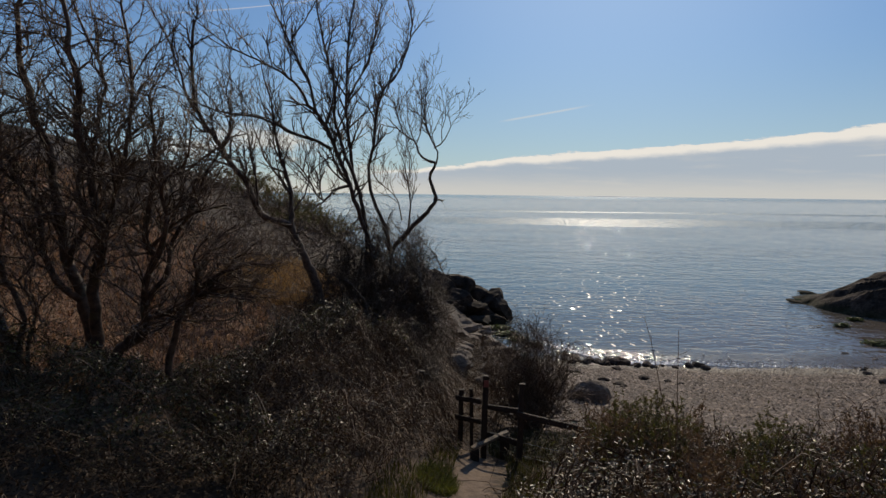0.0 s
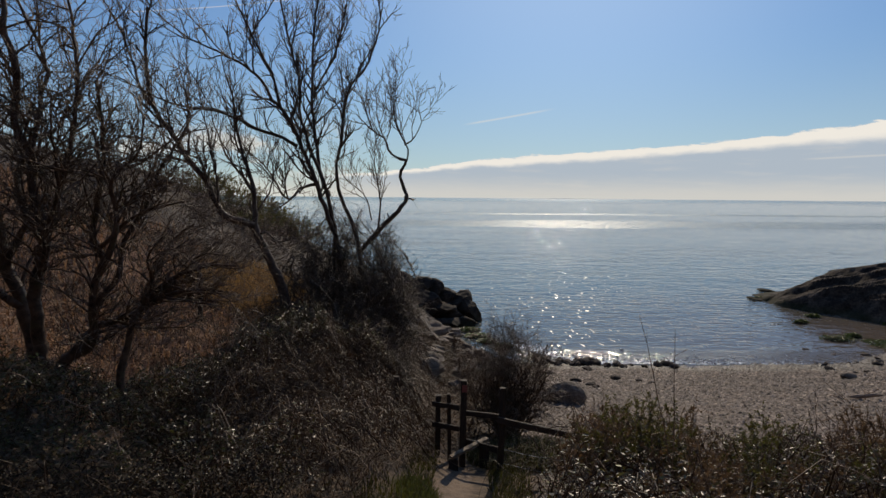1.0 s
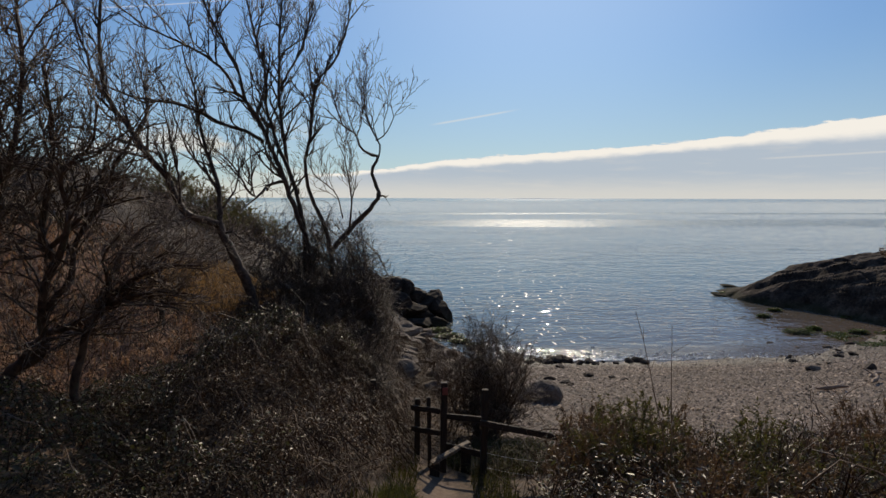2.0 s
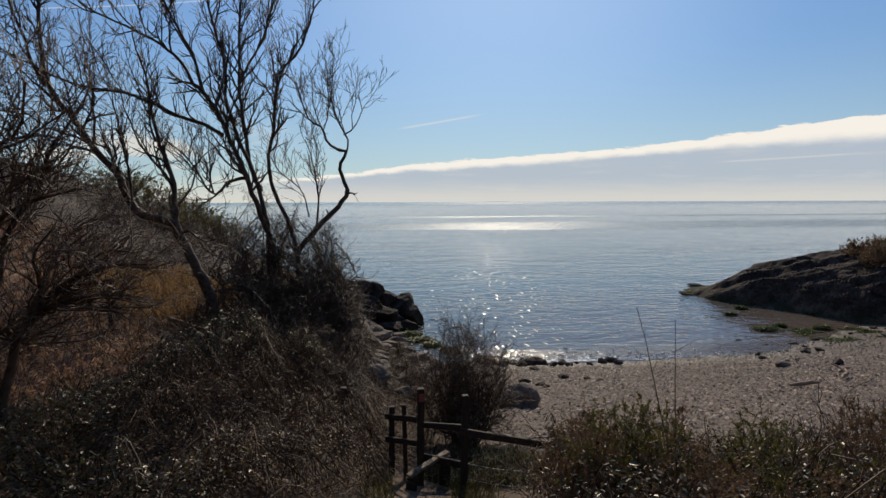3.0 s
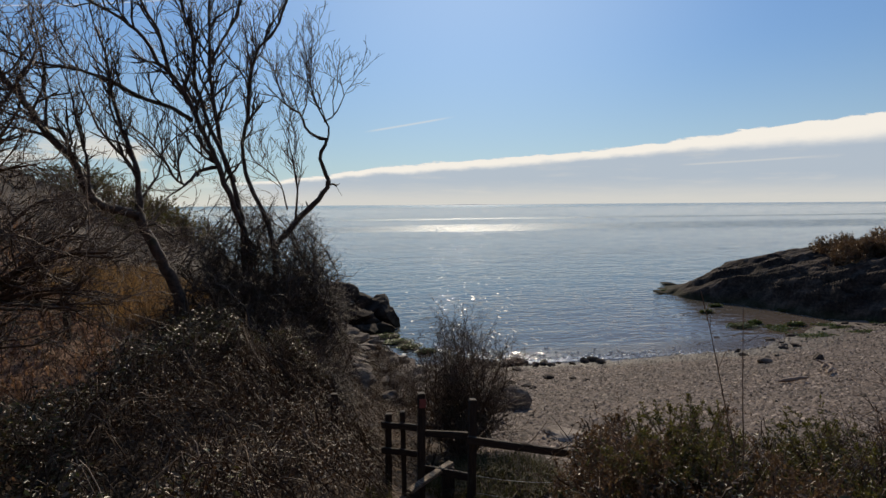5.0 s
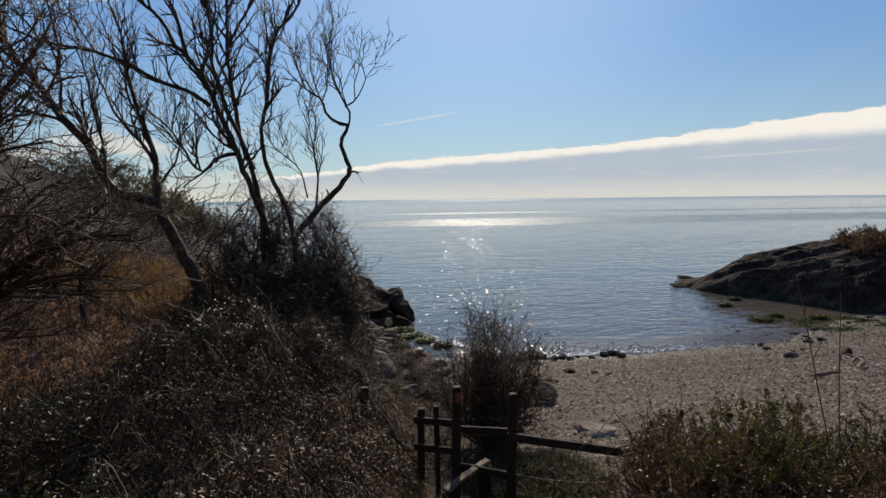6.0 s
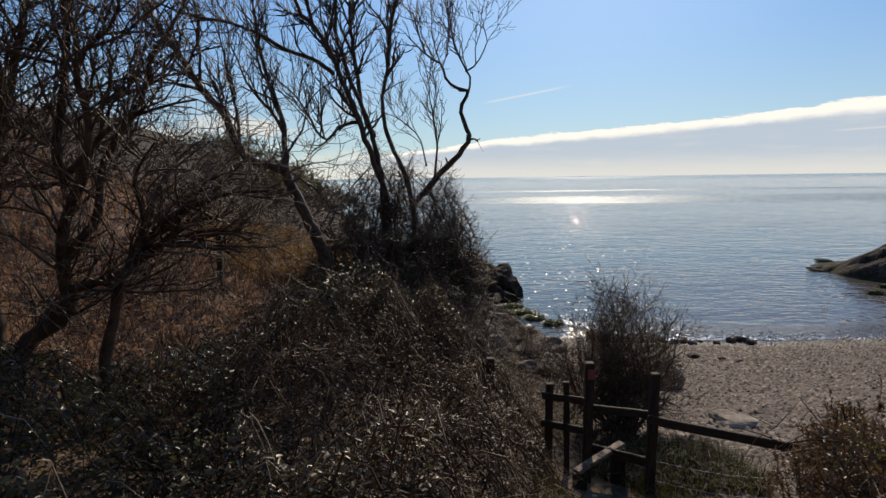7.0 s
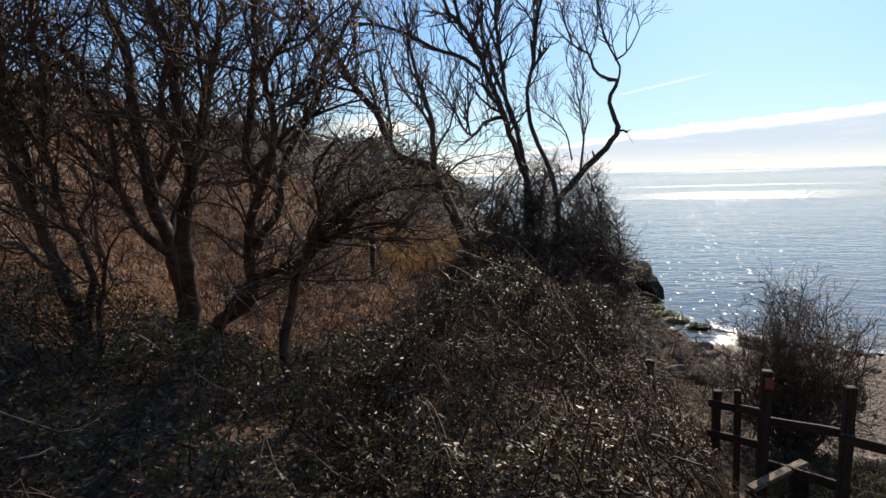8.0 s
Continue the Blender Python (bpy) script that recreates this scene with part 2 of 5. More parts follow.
def pebble_build(g):
    c = ramp(g, g.island, (0.0, (0.034, 0.022, 0.016)), (0.3, (0.122, 0.084, 0.063)), (0.75, (0.238, 0.172, 0.130)), (1.0, (0.48, 0.37, 0.29)))
    z = g.add("ShaderNodeSeparateXYZ", Vector=g.pos).outputs[2]
    band = g.noise(g.add("ShaderNodeMapping", Vector=g.pos, Rotation=(0, 0, -0.06), Scale=(0.16, 1.1, 1.0)).outputs[0], 1.0, 4.0, 0.6)
    c = g.mix(g.smooth(band, 0.46, 0.62, 0.0, 0.5), c, (0.085, 0.064, 0.05, 1))
    wet = g.smooth(g.math("ADD", z, g.math("MULTIPLY", g.noise(g.pos, 0.8), 0.25)), 1.25, 1.45, 1.0, 0.0)
    c = g.mix(g.math("MULTIPLY", wet, 0.75), c, (0.05, 0.042, 0.034, 1))
    return {"Base Color": c, "Roughness": g.math("MULTIPLY_ADD", wet, -0.2, 0.8), "Normal": bump(g, g.noise(g.pos, 60.0), 0.3, 0.01)}


def plain(color, rough, metal=0.0, scale=20.0):
    def build(g):
        c = g.mix(g.smooth(g.noise(g.pos, scale), 0.35, 0.7, 0.0, 0.5), (*color, 1), (*[k * 0.6 for k in color], 1))
        return {"Base Color": c, "Roughness": rough, "Metallic": metal}
    return build


# white base colour stands in for sun glitter at the water's edge
def glitter_foam_build(g):
    return {"Base Color": (0.8, 0.8, 0.78, 1), "Roughness": 0.25, "Normal": bump(g, g.noise(g.pos, 30.0), 0.6, 0.02)}


M = {name: material(name, build) for name, build in {
    "ground": ground_build, "water": water_build, "wood": wood_build, "tread": tread_build, "pebbles": pebble_build, "foam": glitter_foam_build,
    "bark": bark((0.05, 0.034, 0.024), (0.14, 0.10, 0.073), (0.08, 0.078, 0.035)),
    "red_bark": bark((0.055, 0.032, 0.021), (0.16, 0.10, 0.066), (0.11, 0.095, 0.045)),
    "thorn": bark((0.075, 0.047, 0.031), (0.22, 0.148, 0.10), (0.14, 0.12, 0.062)),
    "twig": bark((0.14, 0.08, 0.05), (0.37, 0.235, 0.15), (0.22, 0.17, 0.10)),
    "cane": leafy(((0.0, (0.03, 0.018, 0.012)), (0.65, (0.10, 0.062, 0.042)), (0.85, (0.22, 0.155, 0.11)), (1.0, (0.46, 0.36, 0.28))), 0.5, (0.14, 0.085, 0.05)),
    "bramble_leaf": leafy(((0.0, (0.038, 0.036, 0.018)), (0.36, (0.072, 0.072, 0.03)), (0.5, (0.15, 0.085, 0.05)), (0.85, (0.28, 0.175, 0.108)), (0.95, (0.13, 0.155, 0.045)), (1.0, (0.38, 0.34, 0.07))), 0.38, (0.10, 0.095, 0.026), 0.52),
    # near-black bramble leaf: deep shade put into the colour
    "shade_leaf": leafy(((0.0, (0.012, 0.008, 0.006)), (0.6, (0.034, 0.023, 0.015)), (0.92, (0.09, 0.06, 0.04)), (1.0, (0.05, 0.055, 0.02))), 0.55, (0.03, 0.02, 0.01), 0.12),
    "dry_leaf": leafy(((0.0, (0.024, 0.0135, 0.009)), (0.5, (0.062, 0.036, 0.022)), (0.88, (0.17, 0.105, 0.062)), (1.0, (0.09, 0.10, 0.034))), 0.46, (0.11, 0.056, 0.025), 0.22),
    "bracken": leafy(((0.0, (0.22, 0.115, 0.068)), (0.5, (0.44, 0.26, 0.16)), (1.0, (0.62, 0.43, 0.27))), 0.65, (0.52, 0.30, 0.17)),
    "straw": leafy(((0.0, (0.22, 0.13, 0.06)), (0.6, (0.42, 0.27, 0.125)), (1.0, (0.58, 0.43, 0.23))), 0.6, (0.48, 0.29, 0.12)),
    "grass": leafy(((0.0, (0.02, 0.022, 0.007)), (0.5, (0.05, 0.046, 0.015)), (1.0, (0.17, 0.115, 0.05))), 0.6, (0.10, 0.095, 0.02)),
    "fresh_grass": leafy(((0.0, (0.045, 0.058, 0.012)), (0.6, (0.09, 0.105, 0.024)), (1.0, (0.22, 0.18, 0.065))), 0.5, (0.17, 0.18, 0.03)),
    "gorse": leafy(((0.0, (0.05, 0.056, 0.018)), (0.5, (0.12, 0.105, 0.038)), (1.0, (0.28, 0.20, 0.10))), 0.5, (0.15, 0.14, 0.035), 0.3),
    "brown_scrub": leafy(((0.0, (0.07, 0.045, 0.03)), (0.5, (0.19, 0.125, 0.08)), (0.85, (0.36, 0.25, 0.165)), (1.0, (0.15, 0.15, 0.05))), 0.45, (0.2, 0.12, 0.06), 0.3),
    "rock": rocky((0.014, 0.0095, 0.007), (0.05, 0.036, 0.028), (0.15, 0.108, 0.082), 1.3, 0.3, 0.12),
    "pale_rock": rocky((0.075, 0.054, 0.039), (0.18, 0.138, 0.104), (0.32, 0.256, 0.195), 2.6),
    "dark_rock": rocky((0.018, 0.012, 0.008), (0.045, 0.031, 0.022), (0.11, 0.08, 0.058), 2.0, 0.18),
    "wet_stone": rocky((0.026, 0.018, 0.013), (0.065, 0.046, 0.034), (0.16, 0.12, 0.09), 5.0),
    "sand_rock": rocky((0.20, 0.155, 0.115), (0.36, 0.29, 0.225), (0.50, 0.42, 0.33), 2.6),
    "weed": leafy(((0.0, (0.03, 0.05, 0.012)), (0.6, (0.08, 0.12, 0.02)), (1.0, (0.14, 0.17, 0.04))), 0.35, (0.1, 0.14, 0.02)),
    "wire": plain((0.35, 0.35, 0.35), 0.45, 0.8), "red_paint": plain((0.35, 0.10, 0.08), 0.6), "driftwood": plain((0.36, 0.25, 0.17), 0.8),
    "far_land": plain((0.62, 0.66, 0.70), 0.9, 0.0, 0.01),
}.items()}


# ---------------------------------------------------------------- mesh helpers
class Soup:
    """Collects tubes and leaves and makes one mesh of them."""

    def __init__(self):
        self.v, self.f, self.n = [], [], 0

    def add(self, verts, faces):
        self.v.append(verts)
        self.f.append(np.asarray(faces, int) + self.n)
        self.n += len(verts)

    def tube(self, pts, radii, sides=3, cap=False):
        p = np.asarray(pts, float)
        r = np.asarray(radii, float)[:, None, None]
        d = np.gradient(p, axis=0)
        d /= np.linalg.norm(d, axis=1)[:, None] + 1e-9
        ref = np.array((0.31, 0.87, 0.2)) if abs(d[:, 2]).mean() > 0.6 else np.array((0.1, 0.15, 1.0))
        a = np.cross(d, ref)
        a /= np.linalg.norm(a, axis=1)[:, None] + 1e-9
        b = np.cross(d, a)
        ang = np.arange(sides) * (2 * math.pi / sides)
        v = p[:, None, :] + r * (a[:, None, :] * np.cos(ang)[None, :, None] + b[:, None, :] * np.sin(ang)[None, :, None])
        n = len(p)
        i = np.arange(n - 1)[:, None] * sides
        k = np.arange(sides)[None, :]
        k2 = (k + 1) % sides
        f = np.stack((i + k, i + k2, i + sides + k2, i + sides + k), -1).reshape(-1, 4)
        self.add(v.reshape(-1, 3), f)

    def leaves(self, p, d, up, length, width, oval=False, fold=0.3):
        """Folded leaves: arrays of base points, directions, rough normals, sizes."""
        d = d / (np.linalg.norm(d, axis=1)[:, None] + 1e-9)
        s = np.cross(d, up)
        s /= np.linalg.norm(s, axis=1)[:, None] + 1e-9
        nrm = np.cross(s, d)
        L, W = length[:, None], width[:, None]
        if oval:
            a1, a2 = p + d * L * 0.25 - s * W * 0.9 + nrm * W * fold, p + d * L * 0.65 - s * W * 0.8 + nrm * W * fold * 0.7
            b1, b2 = p + d * L * 0.25 + s * W * 0.9 + nrm * W * fold, p + d * L * 0.65 + s * W * 0.8 + nrm * W * fold * 0.7
            tip = p + d * L - nrm * L * 0.06
            v = np.stack((p, a1, a2, tip, b2, b1), 1).reshape(-1, 3)
            i = np.arange(len(p))[:, None] * 6
            self.add(v, np.concatenate((i + np.array((0, 3, 2, 1)), i + np.array((0, 5, 4, 3))), 0).astype(int))
            return
        left = p + d * L * 0.45 - s * W + nrm * W * fold
        right = p + d * L * 0.45 + s * W + nrm * W * fold
        tip = p + d * L - nrm * L * 0.12
        v = np.stack((p, left, tip, right), 1).reshape(-1, 3)
        i = np.arange(len(p))[:, None] * 4
        self.add(v, np.concatenate((i + np.array((0, 2, 1)), i + np.array((0, 3, 2))), 0).astype(int))

    def mesh(self, name, mat, smooth=False):
        me = bpy.data.meshes.new(name)
        v = np.concatenate(self.v).astype(np.float32)
        sides = np.concatenate([np.full(len(f), f.shape[1]) for f in self.f])
        loops = np.concatenate([f.reshape(-1) for f in self.f]).astype(np.int32)
        me.vertices.add(len(v))
        me.vertices.foreach_set("co", v.reshape(-1))
        me.loops.add(len(loops))
        me.loops.foreach_set("vertex_index", loops)
        me.polygons.add(len(sides))
        me.polygons.foreach_set("loop_start", np.concatenate(((0,), np.cumsum(sides)[:-1])).astype(np.int32))
        me.update(calc_edges=True)
        me.materials.append(M[mat])
        if smooth:
            me.shade_smooth()
        return me


def thing(name, at, label, category, group="", kind=""):
    ob = new(name)
    ob.empty_display_size = 0.1
    ob.matrix_world = Matrix.Translation(at)
    ob.location = at
    return tagged(ob, label, category, group, kind)


def placed(name, me, at, parent, label=""):
    """A part whose mesh lies in world coordinates, under a thing at 'at'."""
    me.transform(Matrix.Translation(-Vector(at)))
    ob = new(name, me)
    ob.parent = parent
    return tagged(ob, label)


def bm_mesh(name, bm, mat, smooth=False):
    me = bpy.data.meshes.new(name)
    bm.to_mesh(me)
    bm.free()
    me.materials.append(M[mat])
    if smooth:
        me.shade_smooth()
    return me


# ---------------------------------------------------------------- lie of the land
SEA = 1.0
YS = (-10, 0, 4, 8, 12, 16, 20, 24, 28, 32)
XL = (-60, -20, -9, -6, -4.5, -3, -1.7, -0.6)
LEFT = (
    (12, 11, 9.0, 8.2, 7.8, 7.4, 7.1, 6.95),
    (12, 10.0, 8.0, 7.1, 6.6, 6.3, 6.0, 5.85),
    (12, 9.2, 6.8, 5.3, 4.85, 4.7, 4.65, 4.7),
    (12, 9.2, 6.7, 5.2, 4.65, 4.5, 4.5, 4.0),
    (12, 9.6, 7.2, 5.8, 5.2, 4.8, 4.45, 3.7),
    (12, 10, 7.6, 6.1, 5.4, 4.8, 4.1, 3.2),
    (12, 10, 7.4, 6.0, 5.2, 4.5, 3.6, 2.6),
    (12, 9.6, 6.8, 5.5, 4.7, 4.0, 3.2, 2.2),
    (10, 8, 5.6, 4.4, 3.6, 2.8, 2.2, 1.7),
    (5, 4, 2.2, 1.3, 0.7, 0.2, -0.3, -0.5))
XR = (0.3, 2, 4, 8, 14, 18, 24, 60)
RIGHT = (
    (6.9, 7.0, 7.2, 7.6, 8, 8.5, 9, 14),
    (5.75, 5.8, 5.8, 5.8, 6.0, 6.4, 7, 12),
    (4.6, 4.65, 4.6, 4.4, 4.3, 4.4, 5, 10),
    (3.5, 3.45, 3.3, 3.1, 3.0, 3.2, 4, 9),
    (3.0, 2.75, 2.6, 2.5, 2.5, 2.6, 3.2, 8),
    (2.5, 1.95, 1.85, 1.8, 1.8, 1.9, 2.4, 7),
    (2.0, 1.25, 1.12, 1.08, 1.1, 1.25, 1.6, 6),
    (1.5, 0.6, 0.45, 0.4, 0.6, 0.9, 1.2, 5),
    (1.0, 0.0, -0.2, -0.2, -0.1, 0.3, 0.8, 4),
    (-0.6, -0.7, -0.8, -0.8, -0.8, -0.6, -0.4, 1))
GRID = np.concatenate((np.array(LEFT, float), np.array(RIGHT, float)), 1)
XS = np.array(XL + XR, float)


def ease(t):
    return t * t * (3 - 2 * t) * 0.5 + t * 0.5


def wobble(x, y, s, seed):
    """Cheap smooth unevenness for arrays."""
    r = np.random.RandomState(seed)
    out = np.zeros_like(x, float)
    for _ in range(7):
        a, ph, k = r.uniform(0, 6.28), r.uniform(0, 6.28), s * r.uniform(0.6, 1.7)
        out += np.sin((x * math.cos(a) + y * math.sin(a)) * k + ph)
    return out / 4


def cells(x, y, s, seed):
    """Smooth value noise in 0..1 for arrays."""
    x, y = x * s + 91.7, y * s + 47.3
    i, j = np.floor(x).astype(int), np.floor(y).astype(int)
    u, v = x - i, y - j
    u, v = u * u * (3 - 2 * u), v * v * (3 - 2 * v)
    tab = np.random.RandomState(seed).uniform(0, 1, (64, 64))
    a, b = tab[i % 64, j % 64], tab[(i + 1) % 64, j % 64]
    c, d = tab[i % 64, (j + 1) % 64], tab[(i + 1) % 64, (j + 1) % 64]
    return (a * (1 - u) + b * u) * (1 - v) + (c * (1 - u) + d * u) * v


def fbm(x, y, s, seed, octaves=4):
    out, amp = 0.0, 0.5
    for k in range(octaves):
        out = out + (cells(x, y, s, seed + k) - 0.5) * amp
        s, amp = s * 2.1, amp * 0.55
    return out


def height(x, y):
    x, y = np.asarray(x, float), np.asarray(y, float)
    i = np.clip(np.searchsorted(XS, x) - 1, 0, len(XS) - 2)
    j = np.clip(np.searchsorted(YS, y) - 1, 0, len(YS) - 2)
    ys = np.array(YS, float)
    u = ease(np.clip((x - XS[i]) / (XS[i + 1] - XS[i]), 0, 1))
    v = np.clip((y - ys[j]) / (ys[j + 1] - ys[j]), 0, 1)
    z = (GRID[j, i] * (1 - u) + GRID[j, i + 1] * u) * (1 - v) + (GRID[j + 1, i] * (1 - u) + GRID[j + 1, i + 1] * u) * v
    # steep rise beyond y < -3.5 is added unseen behind the camera to block skylight
    z = z + np.clip(-3.5 - y, 0, 22) * 0.75 + np.clip(-10 - y, 0, 200) * 0.06 - np.clip(y - 32, 0, 60) * 0.09
    rough = np.clip((-0.3 - x) * 0.6, 0, 1) * 0.14 + 0.02
    z = z + 0.2 * np.exp(-((x - 1.35) ** 2 + (y - 8.0) ** 2) / 0.22)
    return z + wobble(x, y, 1.7, 3) * rough + wobble(x, y, 6.0, 4) * 0.015


def h1(x, y):
    return float(height(np.array([x]), np.array([y]))[0])


def sheet(name, xs, ys, zfun, mat, smooth=True):
    X, Y = np.meshgrid(xs, ys)
    V = np.stack((X, Y, zfun(X, Y)), -1).reshape(-1, 3)
    nx, ny = len(xs), len(ys)
    k = (np.arange(ny - 1)[:, None] * nx + np.arange(nx - 1)[None, :]).reshape(-1)
    F = np.stack((k, k + 1, k + nx + 1, k + nx), 1)
    me = bpy.data.meshes.new(name)
    me.from_pydata(V, [], F.tolist())
    me.materials.append(M[mat])
    if smooth:
        me.shade_smooth()
    return me


gx = np.concatenate((np.linspace(-400, -22, 12), np.linspace(-20, -5, 45), np.linspace(-4.8, 4, 90), np.linspace(4.2, 26, 70), np.linspace(28, 400, 12)))
gy = np.concatenate((np.linspace(-300, -6, 14), np.linspace(-5, 12, 120), np.linspace(12.2, 34, 80), np.linspace(36, 400, 10)))
tagged(new("ground", sheet("ground", gx, gy, height, "ground")), "sloping coastal bank of soil, bracken litter and shingle", "ground", kind="structure")

sx = np.concatenate((-np.geomspace(3300, 30, 30), np.linspace(-28, 40, 40), np.geomspace(44, 3300, 30)))
sy = np.concatenate((np.linspace(8, 60, 40), np.geomspace(64, 3300, 40)))
tagged(new("water", sheet("water", sx, sy, lambda x, y: np.full(x.shape, SEA), "water")), "rippled grey-blue sea glittering in low sun", "sea", kind="structure")


# ---------------------------------------------------------------- headland across the bay
def headland_z(x, y):
    d = (x - 18.1) * 0.924 + (y - 33.4) * 0.383
    s = (x - 18.1) * 0.383 - (y - 33.4) * 0.924
    d = d + fbm(x, y, 0.35, 11) * 1.6
    rise = 2.65 * (1 - np.exp(-np.clip(d, 0, 50) / 1.4)) + np.clip(d, 0, 50) * 0.04
    rise = np.where(d < 0, d * 1.6, rise)
    grow = np.interp(s, (-7, -3, -0.8, 0.6, 1.8, 4, 6, 9, 14), (0.0, 0.04, 0.16, 0.34, 0.66, 0.82, 0.96, 1.0, 1.12))
    # slanting beds of rock stand out as ledges, broken by a few joints
    bed = (rise * grow - 0.40 * s + 0.10 * d + fbm(x, y, 0.4, 31) * 0.7) * 1.25
    step = bed - np.floor(bed)
    ledge = (np.clip(step * 2.2, 0, 1) ** 1.6 - step) * (0.16 + 0.55 * cells(x, y, 0.35, 17))
    fine = bed * 3.1 + 0.4
    ledge = ledge + (np.clip((fine - np.floor(fine)) * 2.0, 0, 1) - (fine - np.floor(fine))) * 0.12
    joint = np.abs(fbm(x * 0.94 + y * 0.35, (y * 0.94 - x * 0.35) * 0.3, 0.55, 41, 3))
    crack = -0.22 * np.clip(1 - joint / 0.03, 0, 1)
    z = SEA - 0.3 + (rise * 1.06 + (ledge + crack) * np.clip(rise, 0, 1)) * grow
    chip = np.abs(fbm(s * 0.4, bed * 1.3, 1.0, 52, 4)) * 0.5 + fbm(s * 0.7, bed * 1.5, 2.2, 14, 4) * 0.12
    return z + chip * np.clip(rise, 0, 1) * np.clip(grow * 2.5, 0, 1) - 0.3 * np.clip(1 - grow * 8, 0, 1)


hx, hy = np.concatenate((np.linspace(16.5, 30, 170), np.linspace(30.3, 48, 30))), np.concatenate((np.linspace(20.5, 36, 160), np.linspace(36.3, 46, 20)))
tagged(new("rocky_headland", sheet("rocky_headland", hx, hy, headland_z, "rock", False)), "low dark headland of slanting rock beds running into the sea", "headland", kind="structure")


# ---------------------------------------------------------------- loose rocks
def boulder(seed, size, mat, cuts=3, blocky=False):
    r = random.Random(seed)
    bm = bmesh.new()
    bmesh.ops.create_icosphere(bm, subdivisions=cuts, radius=1.0)
    planes = []
    for _ in range(8 if blocky else 16):
        n = Vector((r.gauss(0, 1), r.gauss(0, 1), r.gauss(0, 1))).normalized()
        planes.append((n, r.uniform(0.42, 0.7) if blocky else r.uniform(0.5, 0.85)))
    for v in bm.verts:
        for n, k in planes:
            over = v.co.dot(n) - k
            if over > 0:
                v.co -= n * over * 0.93
        v.co += v.co.normalized() * (noise.noise(v.co * 2.6 + Vector((seed, 0, 0))) * 0.09 + noise.noise(v.co * 7 + Vector((0, seed, 0))) * 0.05)
        v.co.x, v.co.y, v.co.z = v.co.x * size[0] / 2, v.co.y * size[1] / 2, v.co.z * size[2] / 2
    return bm_mesh("rock", bm, mat)


def rock(x, y, size, mat, label, group, seed, turn=0.0, z=None, sink=0.3, tip=0.0, blocky=False):
    me = boulder(seed, size, mat, 3, blocky)
    ob = new("rock", me)
    ob.matrix_basis = pose(x, y, (h1(x, y) if z is None else z) + size[2] * (0.5 - sink), tip * 0.6, tip, turn)
    return tagged(ob, label, "rock", group)


R = random.Random(5)
# dark point of piled boulders below the hill
for i, (x, y, w, hgt, z) in enumerate(((1.75, 27.7, 0.95, 1.0, 1.0), (1.15, 28.1, 1.1, 1.2, 1.2), (0.5, 28.3, 1.0, 1.1, 1.6), (0.1, 27.9, 0.9, 0.8, 2.1), (-0.5, 28.4, 1.3, 1.0, 1.9),
                                       (0.9, 27.2, 0.9, 0.8, 1.1), (0.3, 27.0, 1.2, 0.9, 1.3), (-0.4, 26.8, 1.1, 0.9, 1.6), (1.4, 26.6, 0.9, 0.5, 0.95), (-1.2, 27.6, 1.4, 1.1, 2.1), (0.7, 26.2, 1.0, 0.5, 1.1))):
    rock(x, y, (w * 1.5, w * 1.3, hgt * 1.5), "dark_rock", "dark wet boulder piled at the sea's edge", "boulders of the rocky point", 20 + i, i * 47, z - 0.12, 0.15, 0.0, True)
# broken limestone bank between the point and the stile
for i in range(64):
    f = R.random()
    y = 12.4 + f * 12.5
    x = R.uniform(-0.5, 1.45) + 0.03 * (y - 12) + R.gauss(0, 0.12)
    w = R.uniform(0.35, 1.15)
    rock(x, y, (w * 1.15, w * R.uniform(0.55, 0.9), w * R.uniform(0.28, 0.5)), "pale_rock", "broken brown-grey limestone block on the shore bank", "limestone blocks", 50 + i, R.uniform(0, 360), None, 0.35, R.uniform(-14, 14))
rock(2.58, 12.55, (1.15, 0.85, 0.66), "pale_rock", "squat brown boulder on the shingle", "beach stones", 81, 20)
rock(2.75, 10.15, (0.82, 0.6, 0.2), "sand_rock", "pale flat-topped stone on the shingle", "beach stones", 82, 10)
rock(13.9, 17.4, (0.55, 0.38, 0.34), "wet_stone", "brown stone on the shingle", "beach stones", 83, 60)
rock(12.3, 17.7, (0.5, 0.35, 0.32), "pale_rock", "rounded grey stone on the shingle", "beach stones", 84, 15)
for i in range(40):
    x = 3.6 + R.random() ** 1.4 * 4.6
    y = 20.3 + R.uniform(-0.35, 0.35) + (1.2 - 0.45 * (x - 3.4) if x < 5.5 else 0.0) * R.random()
    w = R.uniform(0.12, 0.5)
    rock(x, y, (w * 1.4, w, w * 0.75), "wet_stone", "dark wet stone at the water's edge", "stones at the waterline", 100 + i, R.uniform(0, 360), max(h1(x, y), 0.92), 0.2)
for i in range(10):
    x, y = R.uniform(3.0, 6.0), R.uniform(15.5, 19.6)
    w = R.uniform(0.14, 0.34)
    rock(x, y, (w * 1.6, w, w * 0.6), "wet_stone", "dark stone half sunk in the shingle", "beach stones", 130 + i, R.uniform(0, 360))
for i in range(58):
    x = R.uniform(12.5, 22)
    y = 21.0 + (x - 12.5) * 0.2 + R.gauss(0, 0.8)
    w = 0.08 + 0.24 * R.random() ** 2.2
    rock(x, y, (w * 1.5, w, w * 0.6), ("wet_stone", "pale_rock")[i % 2], "brown stone by the tide pool", "stones by the pool", 150 + i, R.uniform(0, 360), max(h1(x, y), 0.93), 0.25)

